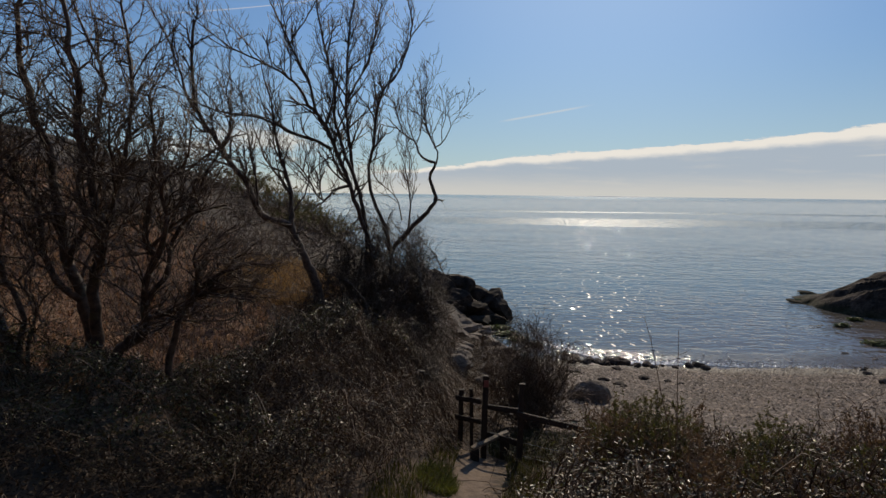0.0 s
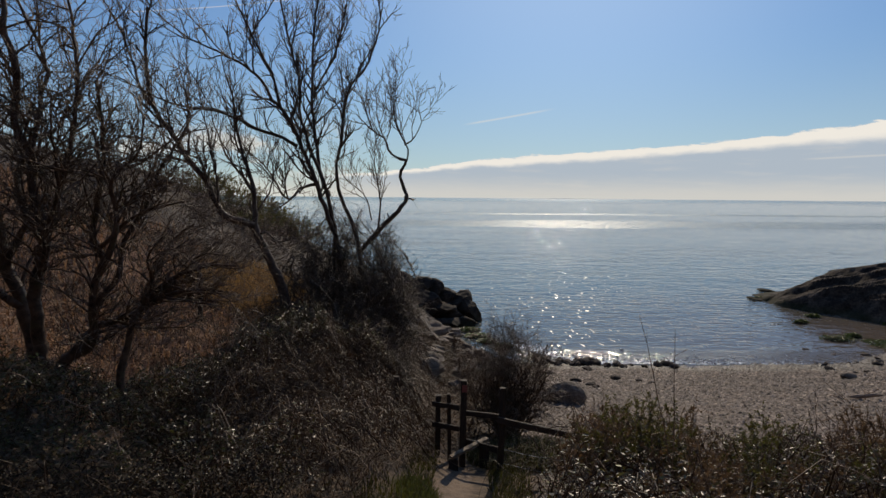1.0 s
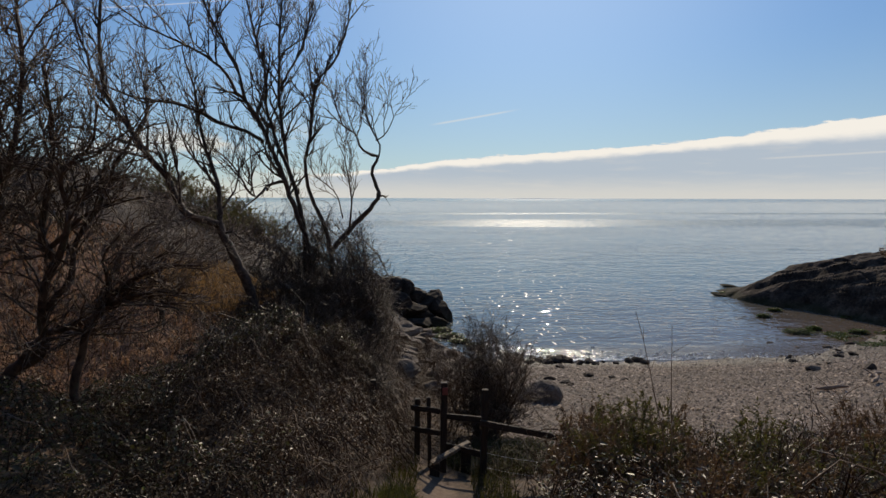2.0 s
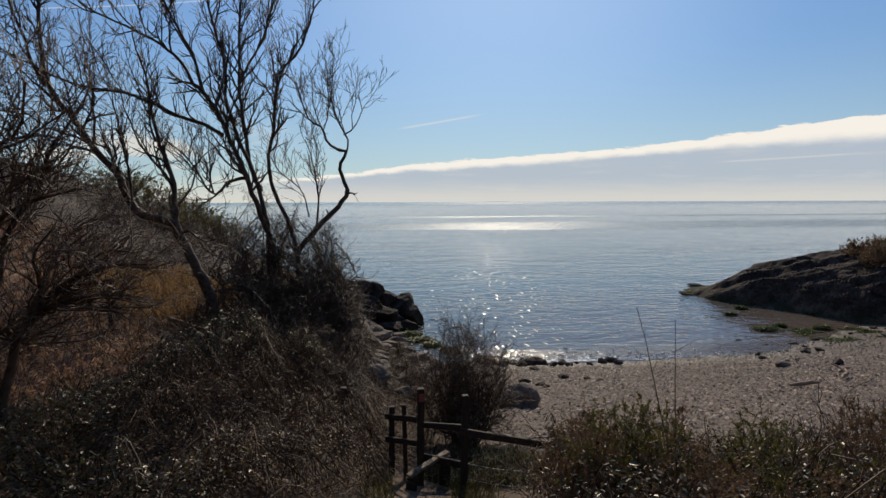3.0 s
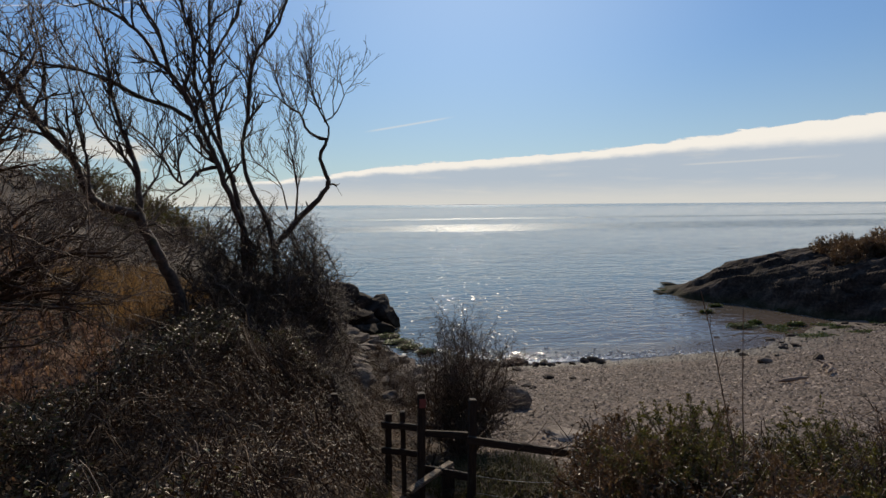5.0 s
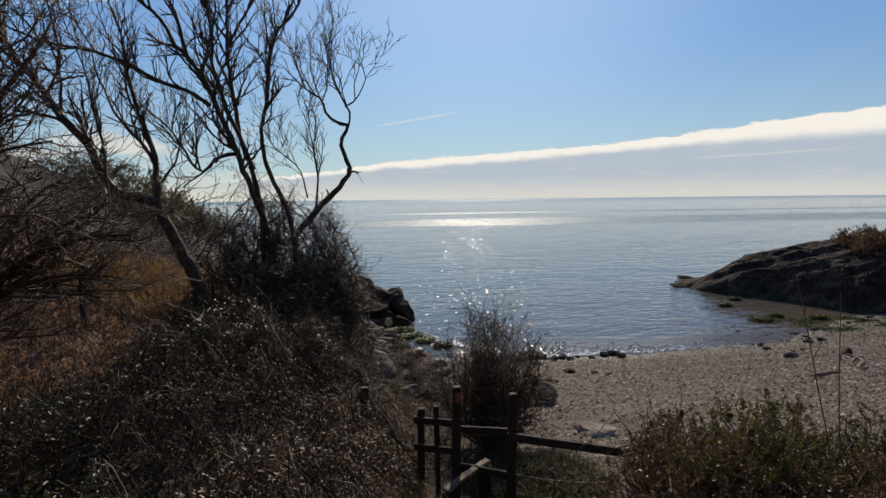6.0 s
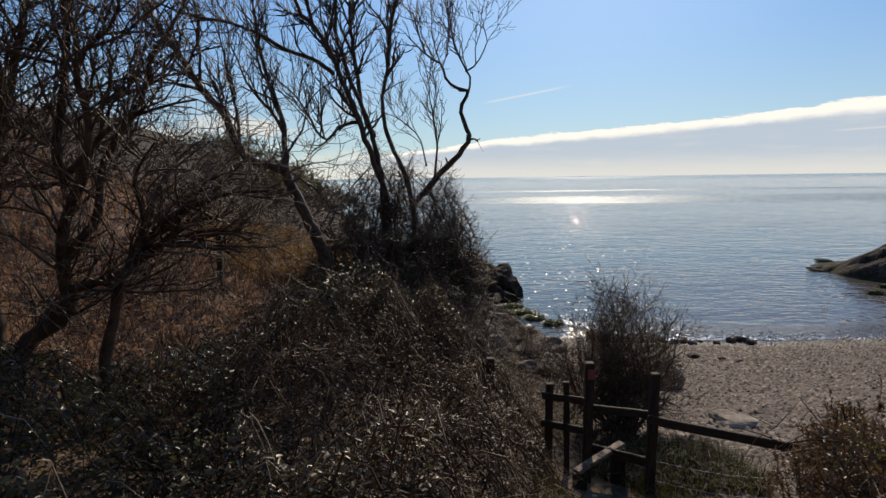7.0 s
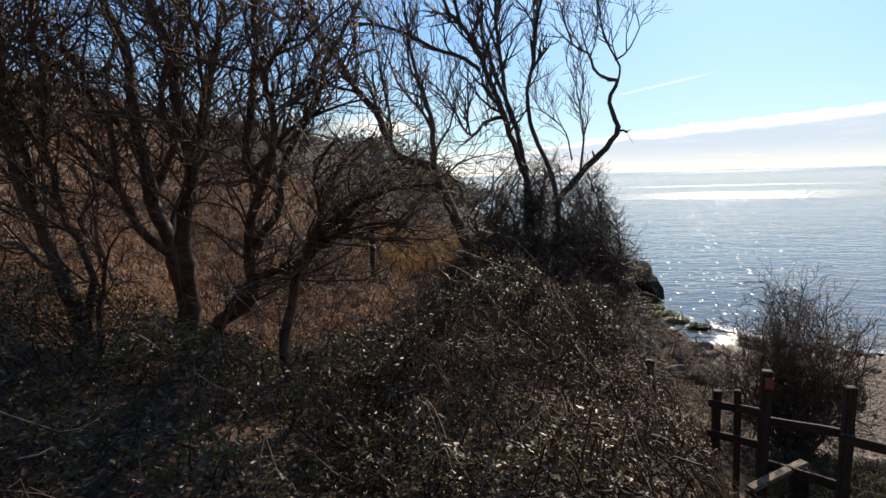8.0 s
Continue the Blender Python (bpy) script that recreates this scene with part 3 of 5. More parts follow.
# low dark rocks off the tip of the headland
for i, (x, y, w) in enumerate(((20.9, 36.9, 1.6), (18.6, 33.75, 1.6))):
    rock(x, y, (w, w * 0.5, 0.24), "rock", "low dark rock off the tip of the headland", "rocks off the headland", 180 + i, -25, 1.0, 0.4, 6.0)

# weed-covered rocks in the shallows
for i, (x, y, w) in enumerate(((16.7, 24.4, 1.5), (17.7, 24.9, 0.7), (19.2, 24.2, 0.9), (17.2, 27.6, 0.7), (20.4, 23.0, 1.4), (1.9, 24.6, 1.3), (2.2, 23.7, 1.0), (1.5, 25.6, 1.2), (2.7, 22.9, 0.8), (18.75, 34.0, 0.6), (18.7, 29.0, 0.8), (21.4, 27.2, 1.3))):
    at = (x, y, SEA)
    base = thing("weedy_rock", at, "low rock covered in green seaweed in the shallows", "rock", "weedy rocks")
    me = boulder(200 + i, (w, w * 0.6, 0.3), "rock")
    ob = new("rock_body", me)
    ob.parent = base
    s = Soup()
    rr = np.random.RandomState(300 + i)
    n = 420
    a, q = rr.uniform(0, 6.28, n), np.sqrt(rr.uniform(0, 1, n)) * 0.95
    p = np.stack((np.cos(a) * q * w / 2, np.sin(a) * q * w * 0.3, 0.13 * np.sqrt(1.001 - q * q) + 0.01), 1)
    d = np.stack((rr.normal(0, 1, n), rr.normal(0, 1, n), rr.normal(0, 0.35, n)), 1)
    s.leaves(p, d, np.tile((0, 0, 1.0), (n, 1)), rr.uniform(0.05, 0.13, n), rr.uniform(0.015, 0.03, n))
    ob = new("seaweed", s.mesh("seaweed", "weed"))
    ob.parent = base

# ---------------------------------------------------------------- shingle
ICO_T = (1 + 5 ** 0.5) / 2
ICO = np.array([(-1, ICO_T, 0), (1, ICO_T, 0), (-1, -ICO_T, 0), (1, -ICO_T, 0), (0, -1, ICO_T), (0, 1, ICO_T), (0, -1, -ICO_T), (0, 1, -ICO_T), (ICO_T, 0, -1), (ICO_T, 0, 1), (-ICO_T, 0, -1), (-ICO_T, 0, 1)]) / 1.902
ICO_F = np.array(((0, 11, 5), (0, 5, 1), (0, 1, 7), (0, 7, 10), (0, 10, 11), (1, 5, 9), (5, 11, 4), (11, 10, 2), (10, 7, 6), (7, 1, 8),
                  (3, 9, 4), (3, 4, 2), (3, 2, 6), (3, 6, 8), (3, 8, 9), (4, 9, 5), (2, 4, 11), (6, 2, 10), (8, 6, 7), (9, 8, 1)))


DOME = np.array([(math.cos(a * 1.2566), math.sin(a * 1.2566), -0.25) for a in range(5)] + [(0.0, 0.0, 0.8)])
DOME_F = np.array([(a, (a + 1) % 5, 5) for a in range(5)])


def pebbles(count, x0, x1, y0, y1, lo, hi, seed):
    r = np.random.RandomState(seed)
    x, y = r.uniform(x0, x1, count), r.uniform(y0, y1, count)
    shore = 21.0 + np.clip(x - 12.5, 0, 9) * 0.28 - np.clip(x - 16.5, 0, 9) * 0.1
    keep = (x > 0.9 + wobble(x, y, 1.2, 7) * 0.5 + np.clip(y - 12, 0, 9) * 0.12) & (y < shore) & (y > np.where(x > 1.25, 7.1, 8.7) + wobble(x, y, 0.8, 9) * 0.5)
    x, y = x[keep], y[keep]
    n = len(x)
    size = lo + (hi - lo) * r.uniform(0, 1, n) ** 2.2
    turn = r.uniform(0, 6.28, n)[:, None]
    v = DOME[None] * (1.0 + r.uniform(-0.25, 0.25, (n, 6, 1))) * (size[:, None, None] * np.stack((r.uniform(0.8, 1.5, n), r.uniform(0.7, 1.0, n), r.uniform(0.45, 0.85, n)), 1)[:, None, :])
    v[:, 5, :2] += r.normal(0, 0.25, (n, 2)) * size[:, None]
    v = np.stack((v[:, :, 0] * np.cos(turn) - v[:, :, 1] * np.sin(turn), v[:, :, 0] * np.sin(turn) + v[:, :, 1] * np.cos(turn), v[:, :, 2]), 2)
    v += np.stack((x, y, height(x, y) + 0.004), 1)[:, None, :]
    s = Soup()
    s.add(v.reshape(-1, 3), (DOME_F[None] + np.arange(n)[:, None, None] * 6).reshape(-1, 3))
    return s.mesh("shingle", "pebbles")


tagged(new("shingle", pebbles(44000, 0.6, 14, 7.0, 21.3, 0.019, 0.07, 1)), "grey and brown beach cobbles", "shingle", kind="stuff")
tagged(new("shingle", pebbles(17000, 11, 25, 12, 24.5, 0.02, 0.085, 2)), "grey and brown beach cobbles, darker by the water", "shingle", kind="stuff")


def driftwood(x, y, length, turn, seed):
    r = random.Random(seed)
    s = Soup()
    pts, p, a = [], Vector((0, 0, 0.05)), 0.0
    for k in range(7):
        pts.append(p.copy())
        a += r.uniform(-0.4, 0.4)
        p += Vector((math.cos(a), math.sin(a), r.uniform(-0.05, 0.12))) * length / 6
    s.tube(pts, [0.02, 0.05, 0.055, 0.05, 0.05, 0.035, 0.015], 7)
    k = pts[3]
    s.tube([k, k + Vector((0.06, 0.12, 0.06)), k + Vector((0.10, 0.25, 0.10))], [0.04, 0.03, 0.012], 6)
    ob = new("driftwood", s.mesh("driftwood", "driftwood", True))
    ob.matrix_basis = pose(x, y, h1(x, y) + 0.03, 0, 0, turn)
    tagged(ob, "sun-bleached driftwood branch lying on the shingle", "driftwood", "driftwood")


driftwood(9.6, 14.0, 0.85, 10, 1), driftwood(11.6, 14.7, 0.9, 25, 2), driftwood(12.3, 15.6, 0.7, 50, 3)


# white beads along the shore: sun glitter on breaking wavelets modelled as foam
def foam():
    r = np.random.RandomState(8)
    n = 1500
    x = 3.2 + 10 * r.uniform(0, 1, n) ** 2.4
    y = 20.75 + np.clip(5.2 - x, 0, 3) * 1.1 + r.exponential(0.26, n) + wobble(x, x * 0, 2.0, 5) * 0.12
    s = Soup()
    sz = r.uniform(0.012, 0.045, n) * np.clip(1.6 - (x - 3) * 0.08, 0.4, 1.6)
    v = ICO[None] * sz[:, None, None] * np.array((1.9, 1.0, 0.5)) + np.stack((x, y, np.full(n, SEA + 0.005)), 1)[:, None, :]
    s.add(v.reshape(-1, 3), (ICO_F[None] + np.arange(n)[:, None, None] * 12).reshape(-1, 3))
    tagged(new("foam", s.mesh("foam", "foam", True)), "white beads standing in for sun glitter and foam on small wavelets", "foam", kind="stuff")


foam()


# ---------------------------------------------------------------- trees
def limb(r0, r1, *pts):
    return ("limb", r0, r1, pts)


def root(r0, r1, *pts):
    return ("root", r0, r1, pts)


def bare(r0, r1, *pts):
    return ("bare", r0, r1, pts)


def rounded(pts, n):
    """Evenly spaced points on a smooth line through pts."""
    p = np.array(pts, float)
    t = np.concatenate(((0,), np.cumsum(np.linalg.norm(np.diff(p, axis=0), axis=1))))
    ext = np.concatenate((2 * p[:1] - p[1:2], p, 2 * p[-1:] - p[-2:-1]))
    u = np.linspace(0, t[-1], n)
    i = np.clip(np.searchsorted(t, u, side="right") - 1, 0, len(p) - 2)
    f = ((u - t[i]) / (t[i + 1] - t[i] + 1e-9))[:, None]
    a, b, c, d = ext[i], ext[i + 1], ext[i + 2], ext[i + 3]
    return 0.5 * (2 * b + (c - a) * f + (2 * a - 5 * b + 4 * c - d) * f * f + (3 * b - a - 3 * c + d) * f ** 3), t[-1]


class Grower:
    """Bare twigs that sprout along a limb, fork and turn upward."""

    def __init__(self, seed, soup, spread=0.75, lift=0.35, kink=0.28, taper=0.72, thin=0.0027, drift=(0, 0, 0), fine=0.085, stout=0.022, tiny=0.065):
        self.fine, self.stout, self.tiny = fine, stout, tiny
        self.r, self.s = np.random.RandomState(seed), soup
        self.spread, self.lift, self.kink, self.taper, self.thin = spread, lift, kink, taper, thin
        self.drift = np.array(drift, float)

    def shoot(self, p, d, length, radius, level):
        r = self.r
        n = 5 if level > 0 else 3
        pts = [p]
        step = length / (n - 1)
        d = d / np.linalg.norm(d)
        for _ in range(n - 1):
            d = d + r.normal(0, self.kink, 3) + np.array((0, 0, self.lift * 0.28)) + self.drift * 0.1
            d /= np.linalg.norm(d)
            pts.append(pts[-1] + d * step)
        rad = np.linspace(radius, max(radius * 0.45, self.thin * 0.7), n)
        self.s.tube(pts, rad, 4 if radius > 0.008 else 3)
        if level > 0:
            self.sprout(np.array(pts), rad, level, length)

    def sprout(self, pts, rad, level, length, start=0.15, every=None, size=None):
        r = self.r
        every = every or {3: 0.14, 2: self.fine, 1: self.tiny}[level]
        count = max(2, int(length * (1 - start) / every))
        for k in range(count):
            f = start + (1 - start) * (k + r.uniform(0, 1)) / count
            g = f * (len(pts) - 1)
            i = min(int(g), len(pts) - 2)
            p = pts[i] + (pts[i + 1] - pts[i]) * (g - i)
            t = pts[i + 1] - pts[i]
            t = t / (np.linalg.norm(t) + 1e-9)
            side = np.cross(t, r.normal(0, 1, 3))
            side /= np.linalg.norm(side) + 1e-9
            a = self.spread * r.uniform(0.7, 1.35)
            d = t * math.cos(a) + side * math.sin(a) + np.array((0, 0, self.lift * 0.6)) + self.drift
            q = rad[i] * r.uniform(0.45, self.taper)
            ln = (size or {3: 0.9, 2: 0.40, 1: 0.19}[level]) * r.uniform(0.5, 1.25) * (1.15 - 0.45 * f)
            self.shoot(p, d, ln, max(min(q, self.stout), self.thin), level - 1)
        if level < 3:
            t = pts[-1] - pts[-2]
            self.shoot(pts[-1], t, 0.13 * r.uniform(0.6, 1.4), self.thin, 0)


def tree(name, label, category, limbs, seed, mat, twig_mat, level=2, every=0.14, size=0.8, start=0.2, gnarl=0.0, **grow):
    first = limbs[0][3][0]
    at = Vector((first[0], first[1], h1(first[0], first[1])))
    base = thing(name, at, label, category)
    trunk, crown = Soup(), Soup()
    g = Grower(seed, crown, **grow)
    for kind, r0, r1, pts in limbs:
        pts = list(pts)
        if kind == "root":
            x, y, z = pts[0]
            foot = h1(x, y)
            if z - foot > 0.05:
                pts = [(x + (pts[0][0] - pts[1][0]) * 0.5, y, foot - 0.12)] + pts
        line, length = rounded(pts, max(5, int(sum(math.dist(a, b) for a, b in zip(pts, pts[1:])) / 0.11)))
        line[1:-1] += g.r.normal(0, 0.006, (len(line) - 2, 3))
        if gnarl:
            bends = max(3, int(length / 0.28) + 1)
            at_t, bend = np.linspace(0, 1, len(line)), g.r.normal(0, gnarl, (bends, 3))
            bend[0] = bend[-1] = 0
            line += np.stack([np.interp(at_t, np.linspace(0, 1, bends), bend[:, c]) for c in range(3)], 1)
        rad = r0 + (r1 - r0) * np.linspace(0, 1, len(line)) ** 0.8
        rad *= 1 + g.r.uniform(-0.08, 0.08, len(line))
        if kind == "root":
            rad[0] *= 1.35
        trunk.tube(line, rad, 8)
        if kind == "bare":
            g.sprout(line, rad, 1, length, start=0.35, every=0.35, size=0.16)
            continue
        g.sprout(line, rad, level, length, start=start if kind == "root" else 0.18, every=every, size=size)
    placed("trunk", trunk.mesh("trunk", mat, True), at, base)
    placed("crown", crown.mesh("crown", twig_mat), at, base, "bare leafless twigs")
    return base


tree("ash_tree", "tall bare many-stemmed tree leaning over the bank", "tree", (
    root(0.06, 0.03, (-1.69, 11.50, 5.79), (-1.79, 11.47, 6.21), (-1.88, 11.43, 6.45), (-2.18, 11.40, 7.28), (-2.38, 11.37, 7.83), (-2.64, 11.33, 8.24), (-2.78, 11.30, 8.36)),
    limb(0.0285, 0.008, (-2.78, 11.30, 8.36), (-2.93, 11.12, 8.72), (-3.41, 10.95, 9.01), (-3.99, 10.78, 9.28), (-4.43, 10.60, 9.61)),
    root(0.056, 0.012, (-1.75, 11.50, 5.79), (-1.80, 11.55, 6.37), (-2.02, 11.60, 7.15), (-2.24, 11.65, 7.71), (-2.38, 11.70, 8.20), (-2.39, 11.75, 8.77), (-2.55, 11.80, 9.33), (-2.70, 11.85, 9.97), (-2.81, 11.90, 10.69)),
    limb(0.04, 0.012, (-1.87, 11.60, 6.73), (-2.04, 11.70, 7.15), (-2.16, 11.80, 7.93), (-2.21, 11.90, 8.66), (-2.20, 12.00, 9.38), (-2.17, 12.10, 10.04), (-2.06, 12.20, 10.79)),
    root(0.052, 0.012, (-1.34, 11.60, 5.68), (-1.45, 11.62, 6.24), (-1.71, 11.64, 6.87), (-1.77, 11.67, 7.30), (-1.67, 11.69, 7.72), (-1.60, 11.71, 8.28), (-1.47, 11.73, 8.69), (-1.19, 11.76, 9.12), (-0.99, 11.78, 9.80), (-1.05, 11.80, 10.35)),
    limb(0.03325, 0.008, (-2.39, 11.40, 7.60), (-2.49, 11.10, 7.70), (-2.97, 10.80, 7.86), (-3.39, 10.50, 8.04), (-3.78, 10.20, 8.06), (-4.14, 9.90, 8.21), (-4.51, 9.60, 8.41)),
    limb(0.0285, 0.008, (-2.04, 11.50, 6.94), (-2.19, 11.39, 6.91), (-2.32, 11.27, 6.85), (-2.45, 11.16, 6.68), (-2.57, 11.04, 6.77), (-2.69, 10.93, 7.02), (-2.85, 10.81, 7.31), (-3.06, 10.70, 7.49)),
    limb(0.0285, 0.008, (-2.63, 11.30, 8.24), (-2.73, 11.24, 8.72), (-2.89, 11.18, 9.10), (-3.12, 11.12, 9.57), (-3.34, 11.06, 10.02), (-3.46, 11.00, 10.38)),
    limb(0.02375, 0.008, (-2.19, 11.80, 8.52), (-1.93, 11.95, 9.06), (-1.74, 12.10, 9.62), (-1.64, 12.25, 10.29), (-1.59, 12.40, 10.86)),
    bare(0.055, 0.026, (-1.35, 11.70, 5.67), (-1.24, 11.71, 5.88), (-1.03, 11.72, 6.08), (-0.82, 11.73, 6.32), (-0.56, 11.74, 6.58), (-0.48, 11.76, 6.73), (-0.57, 11.77, 6.96), (-0.59, 11.78, 7.17), (-0.49, 11.79, 7.36), (-0.64, 11.80, 7.43)),
    limb(0.0247, 0.008, (-0.64, 11.80, 7.43), (-0.81, 11.80, 7.57), (-0.86, 11.80, 7.80), (-1.07, 11.80, 7.92), (-1.22, 11.80, 8.26), (-1.29, 11.80, 8.52)),
    limb(0.0171, 0.006, (-0.50, 11.80, 7.36), (-0.47, 11.82, 7.59), (-0.58, 11.84, 7.80), (-0.72, 11.86, 8.10), (-0.74, 11.88, 8.43), (-0.70, 11.90, 8.75)),
    limb(0.0133, 0.006, (-0.54, 11.80, 7.67), (-0.36, 11.77, 7.80), (-0.22, 11.73, 8.05), (-0.29, 11.70, 8.31)),
    bare(0.02, 0.014, (-0.53, 11.80, 6.67), (-0.44, 11.78, 6.70), (-0.37, 11.75, 6.67)),
    limb(0.0209, 0.006, (-1.01, 11.70, 6.08), (-0.95, 11.67, 6.53), (-0.99, 11.65, 6.95), (-1.07, 11.62, 7.31), (-1.15, 11.60, 7.57)),
    limb(0.0133, 0.005, (-1.12, 11.70, 6.31), (-1.24, 11.63, 6.74), (-1.44, 11.57, 6.94), (-1.69, 11.50, 7.06)),
), 3, "bark", "bark", level=3, every=0.13, size=0.85, start=0.5, gnarl=0.012, spread=0.62, lift=0.42, kink=0.25, taper=0.9, fine=0.10, thin=0.0040, stout=0.022, tiny=0.085)
tree("leaning_tree", "slender bare tree with an ivy-dark bent trunk", "tree", (
    root(0.10, 0.062, (-2.37, 10.60, 4.70), (-2.43, 10.57, 5.20), (-2.62, 10.54, 5.58), (-2.76, 10.51, 5.97), (-2.86, 10.49, 6.26)),
    limb(0.062, 0.02, (-2.86, 10.47, 6.25), (-3.08, 10.45, 6.33), (-3.30, 10.43, 6.40), (-3.46, 10.42, 6.66), (-3.62, 10.40, 7.02), (-4.05, 10.40, 7.58), (-4.38, 10.42, 8.12), (-4.47, 10.42, 8.85), (-4.40, 10.40, 9.6)),
    limb(0.044, 0.008, (-2.85, 10.47, 6.22), (-2.87, 10.51, 6.84), (-2.94, 10.57, 7.05), (-3.09, 10.62, 7.42), (-3.18, 10.68, 7.90), (-3.28, 10.74, 8.40), (-3.44, 10.80, 8.95)),
    limb(0.026, 0.006, (-4.36, 10.30, 8.10), (-4.49, 10.17, 8.52), (-4.65, 10.03, 9.19), (-4.90, 9.90, 9.75)),
    limb(0.026, 0.006, (-2.89, 10.55, 6.75), (-3.10, 10.66, 7.05), (-3.38, 10.78, 7.40), (-3.60, 10.90, 7.85), (-3.72, 11.0, 8.3)),
    limb(0.024, 0.006, (-3.40, 10.42, 6.55), (-3.44, 10.42, 7.12), (-3.50, 10.36, 7.6), (-3.62, 10.31, 8.1)),
    limb(0.022, 0.006, (-3.85, 10.40, 7.3), (-3.86, 10.45, 7.8), (-3.92, 10.5, 8.3), (-4.0, 10.5, 8.8)),
    limb(0.020, 0.005, (-2.87, 10.5, 6.45), (-2.70, 10.6, 6.70), (-2.62, 10.75, 7.05), (-2.70, 10.9, 7.40)),
    limb(0.020, 0.005, (-2.80, 10.5, 6.12), (-2.62, 10.4, 6.16), (-2.45, 10.3, 6.02), (-2.25, 10.25, 6.05)),
), 4, "bark", "bark", level=3, every=0.12, size=0.55, start=0.85, gnarl=0.015, spread=0.6, lift=0.46, kink=0.26, taper=0.88, fine=0.11, thin=0.0038, tiny=0.09)
tree("hawthorn_tree", "dense bare hawthorn fanning out in many dark stems", "tree", (
    root(0.088, 0.016, (-4.22, 7.24, 4.87), (-4.34, 7.29, 5.44), (-4.53, 7.33, 5.97), (-4.64, 7.38, 6.55), (-4.72, 7.42, 7.12), (-4.93, 7.46, 7.74), (-5.09, 7.50, 8.41), (-5.08, 7.55, 9.2), (-4.95, 7.6, 10.0)),
    root(0.080, 0.014, (-4.12, 7.15, 4.90), (-4.13, 7.12, 5.42), (-4.07, 7.10, 5.88), (-3.94, 7.07, 6.37), (-4.00, 7.05, 6.88), (-4.10, 7.03, 7.42), (-4.07, 7.00, 8.08), (-4.2, 7.0, 8.9), (-4.15, 7.05, 9.7)),
    root(0.070, 0.012, (-3.86, 7.10, 4.92), (-3.55, 7.07, 5.26), (-3.42, 7.04, 5.62), (-3.34, 7.01, 6.01), (-3.33, 6.99, 6.51), (-3.27, 6.96, 6.98), (-3.25, 6.90, 7.83)),
    root(0.062, 0.010, (-3.90, 7.12, 4.88), (-3.51, 7.08, 5.30), (-3.20, 7.06, 5.45), (-2.90, 7.04, 5.59), (-2.61, 7.02, 5.79), (-2.30, 7.00, 5.91)),
    limb(0.040, 0.008, (-4.04, 7.10, 6.02), (-3.92, 7.18, 6.46), (-3.82, 7.25, 6.98), (-3.72, 7.32, 7.50), (-3.72, 7.40, 8.20), (-3.85, 7.45, 9.0), (-3.8, 7.5, 9.5)),
    limb(0.036, 0.008, (-3.30, 6.95, 6.01), (-3.11, 6.86, 6.41), (-3.08, 6.77, 6.78), (-2.86, 6.69, 7.08), (-2.65, 6.60, 7.45)),
    limb(0.036, 0.008, (-3.40, 7.02, 5.63), (-3.14, 7.02, 6.00), (-3.06, 7.09, 6.42), (-2.82, 7.16, 6.82), (-2.71, 7.23, 7.19), (-2.55, 7.30, 7.47)),
    limb(0.026, 0.007, (-3.32, 7.00, 6.22), (-2.99, 6.97, 6.49), (-2.68, 6.98, 6.63), (-2.43, 7.00, 6.68)),
    limb(0.046, 0.009, (-4.34, 7.27, 5.55), (-4.52, 7.19, 5.77), (-4.67, 7.13, 6.07), (-4.71, 7.07, 6.28), (-4.95, 7.02, 6.56), (-5.25, 6.96, 6.70), (-5.63, 6.90, 6.78)),
    limb(0.034, 0.008, (-4.67, 7.12, 6.08), (-4.70, 7.15, 6.53), (-4.96, 7.20, 7.05), (-5.31, 7.25, 7.40), (-5.65, 7.30, 7.9), (-5.75, 7.35, 8.6), (-5.7, 7.4, 9.3)),
    limb(0.034, 0.008, (-4.60, 7.34, 6.30), (-4.85, 7.23, 6.78), (-5.13, 7.15, 7.05), (-5.48, 7.07, 7.25), (-5.77, 7.00, 7.39)),
    limb(0.038, 0.008, (-4.50, 7.31, 5.90), (-4.28, 7.30, 6.52), (-4.39, 7.40, 7.09), (-4.17, 7.50, 7.64), (-4.25, 7.60, 8.30), (-4.5, 7.65, 9.0), (-4.6, 7.7, 9.7)),
    limb(0.028, 0.007, (-3.97, 7.08, 6.30), (-3.75, 6.95, 6.70), (-3.62, 6.82, 7.15), (-3.58, 6.75, 7.65)),
    limb(0.026, 0.007, (-4.08, 7.10, 5.80), (-3.85, 6.95, 6.05), (-3.72, 6.80, 6.40), (-3.72, 6.70, 6.80)),
    limb(0.024, 0.006, (-4.40, 7.30, 5.60), (-4.42, 7.50, 5.95), (-4.20, 7.65, 6.35), (-3.95, 7.75, 6.75), (-3.85, 7.8, 7.2)),
), 5, "red_bark", "thorn", level=3, every=0.075, size=0.85, start=0.25, gnarl=0.03, spread=0.66, lift=0.2, kink=0.31, taper=0.8, thin=0.0028, fine=0.092, stout=0.0125, tiny=0.08)
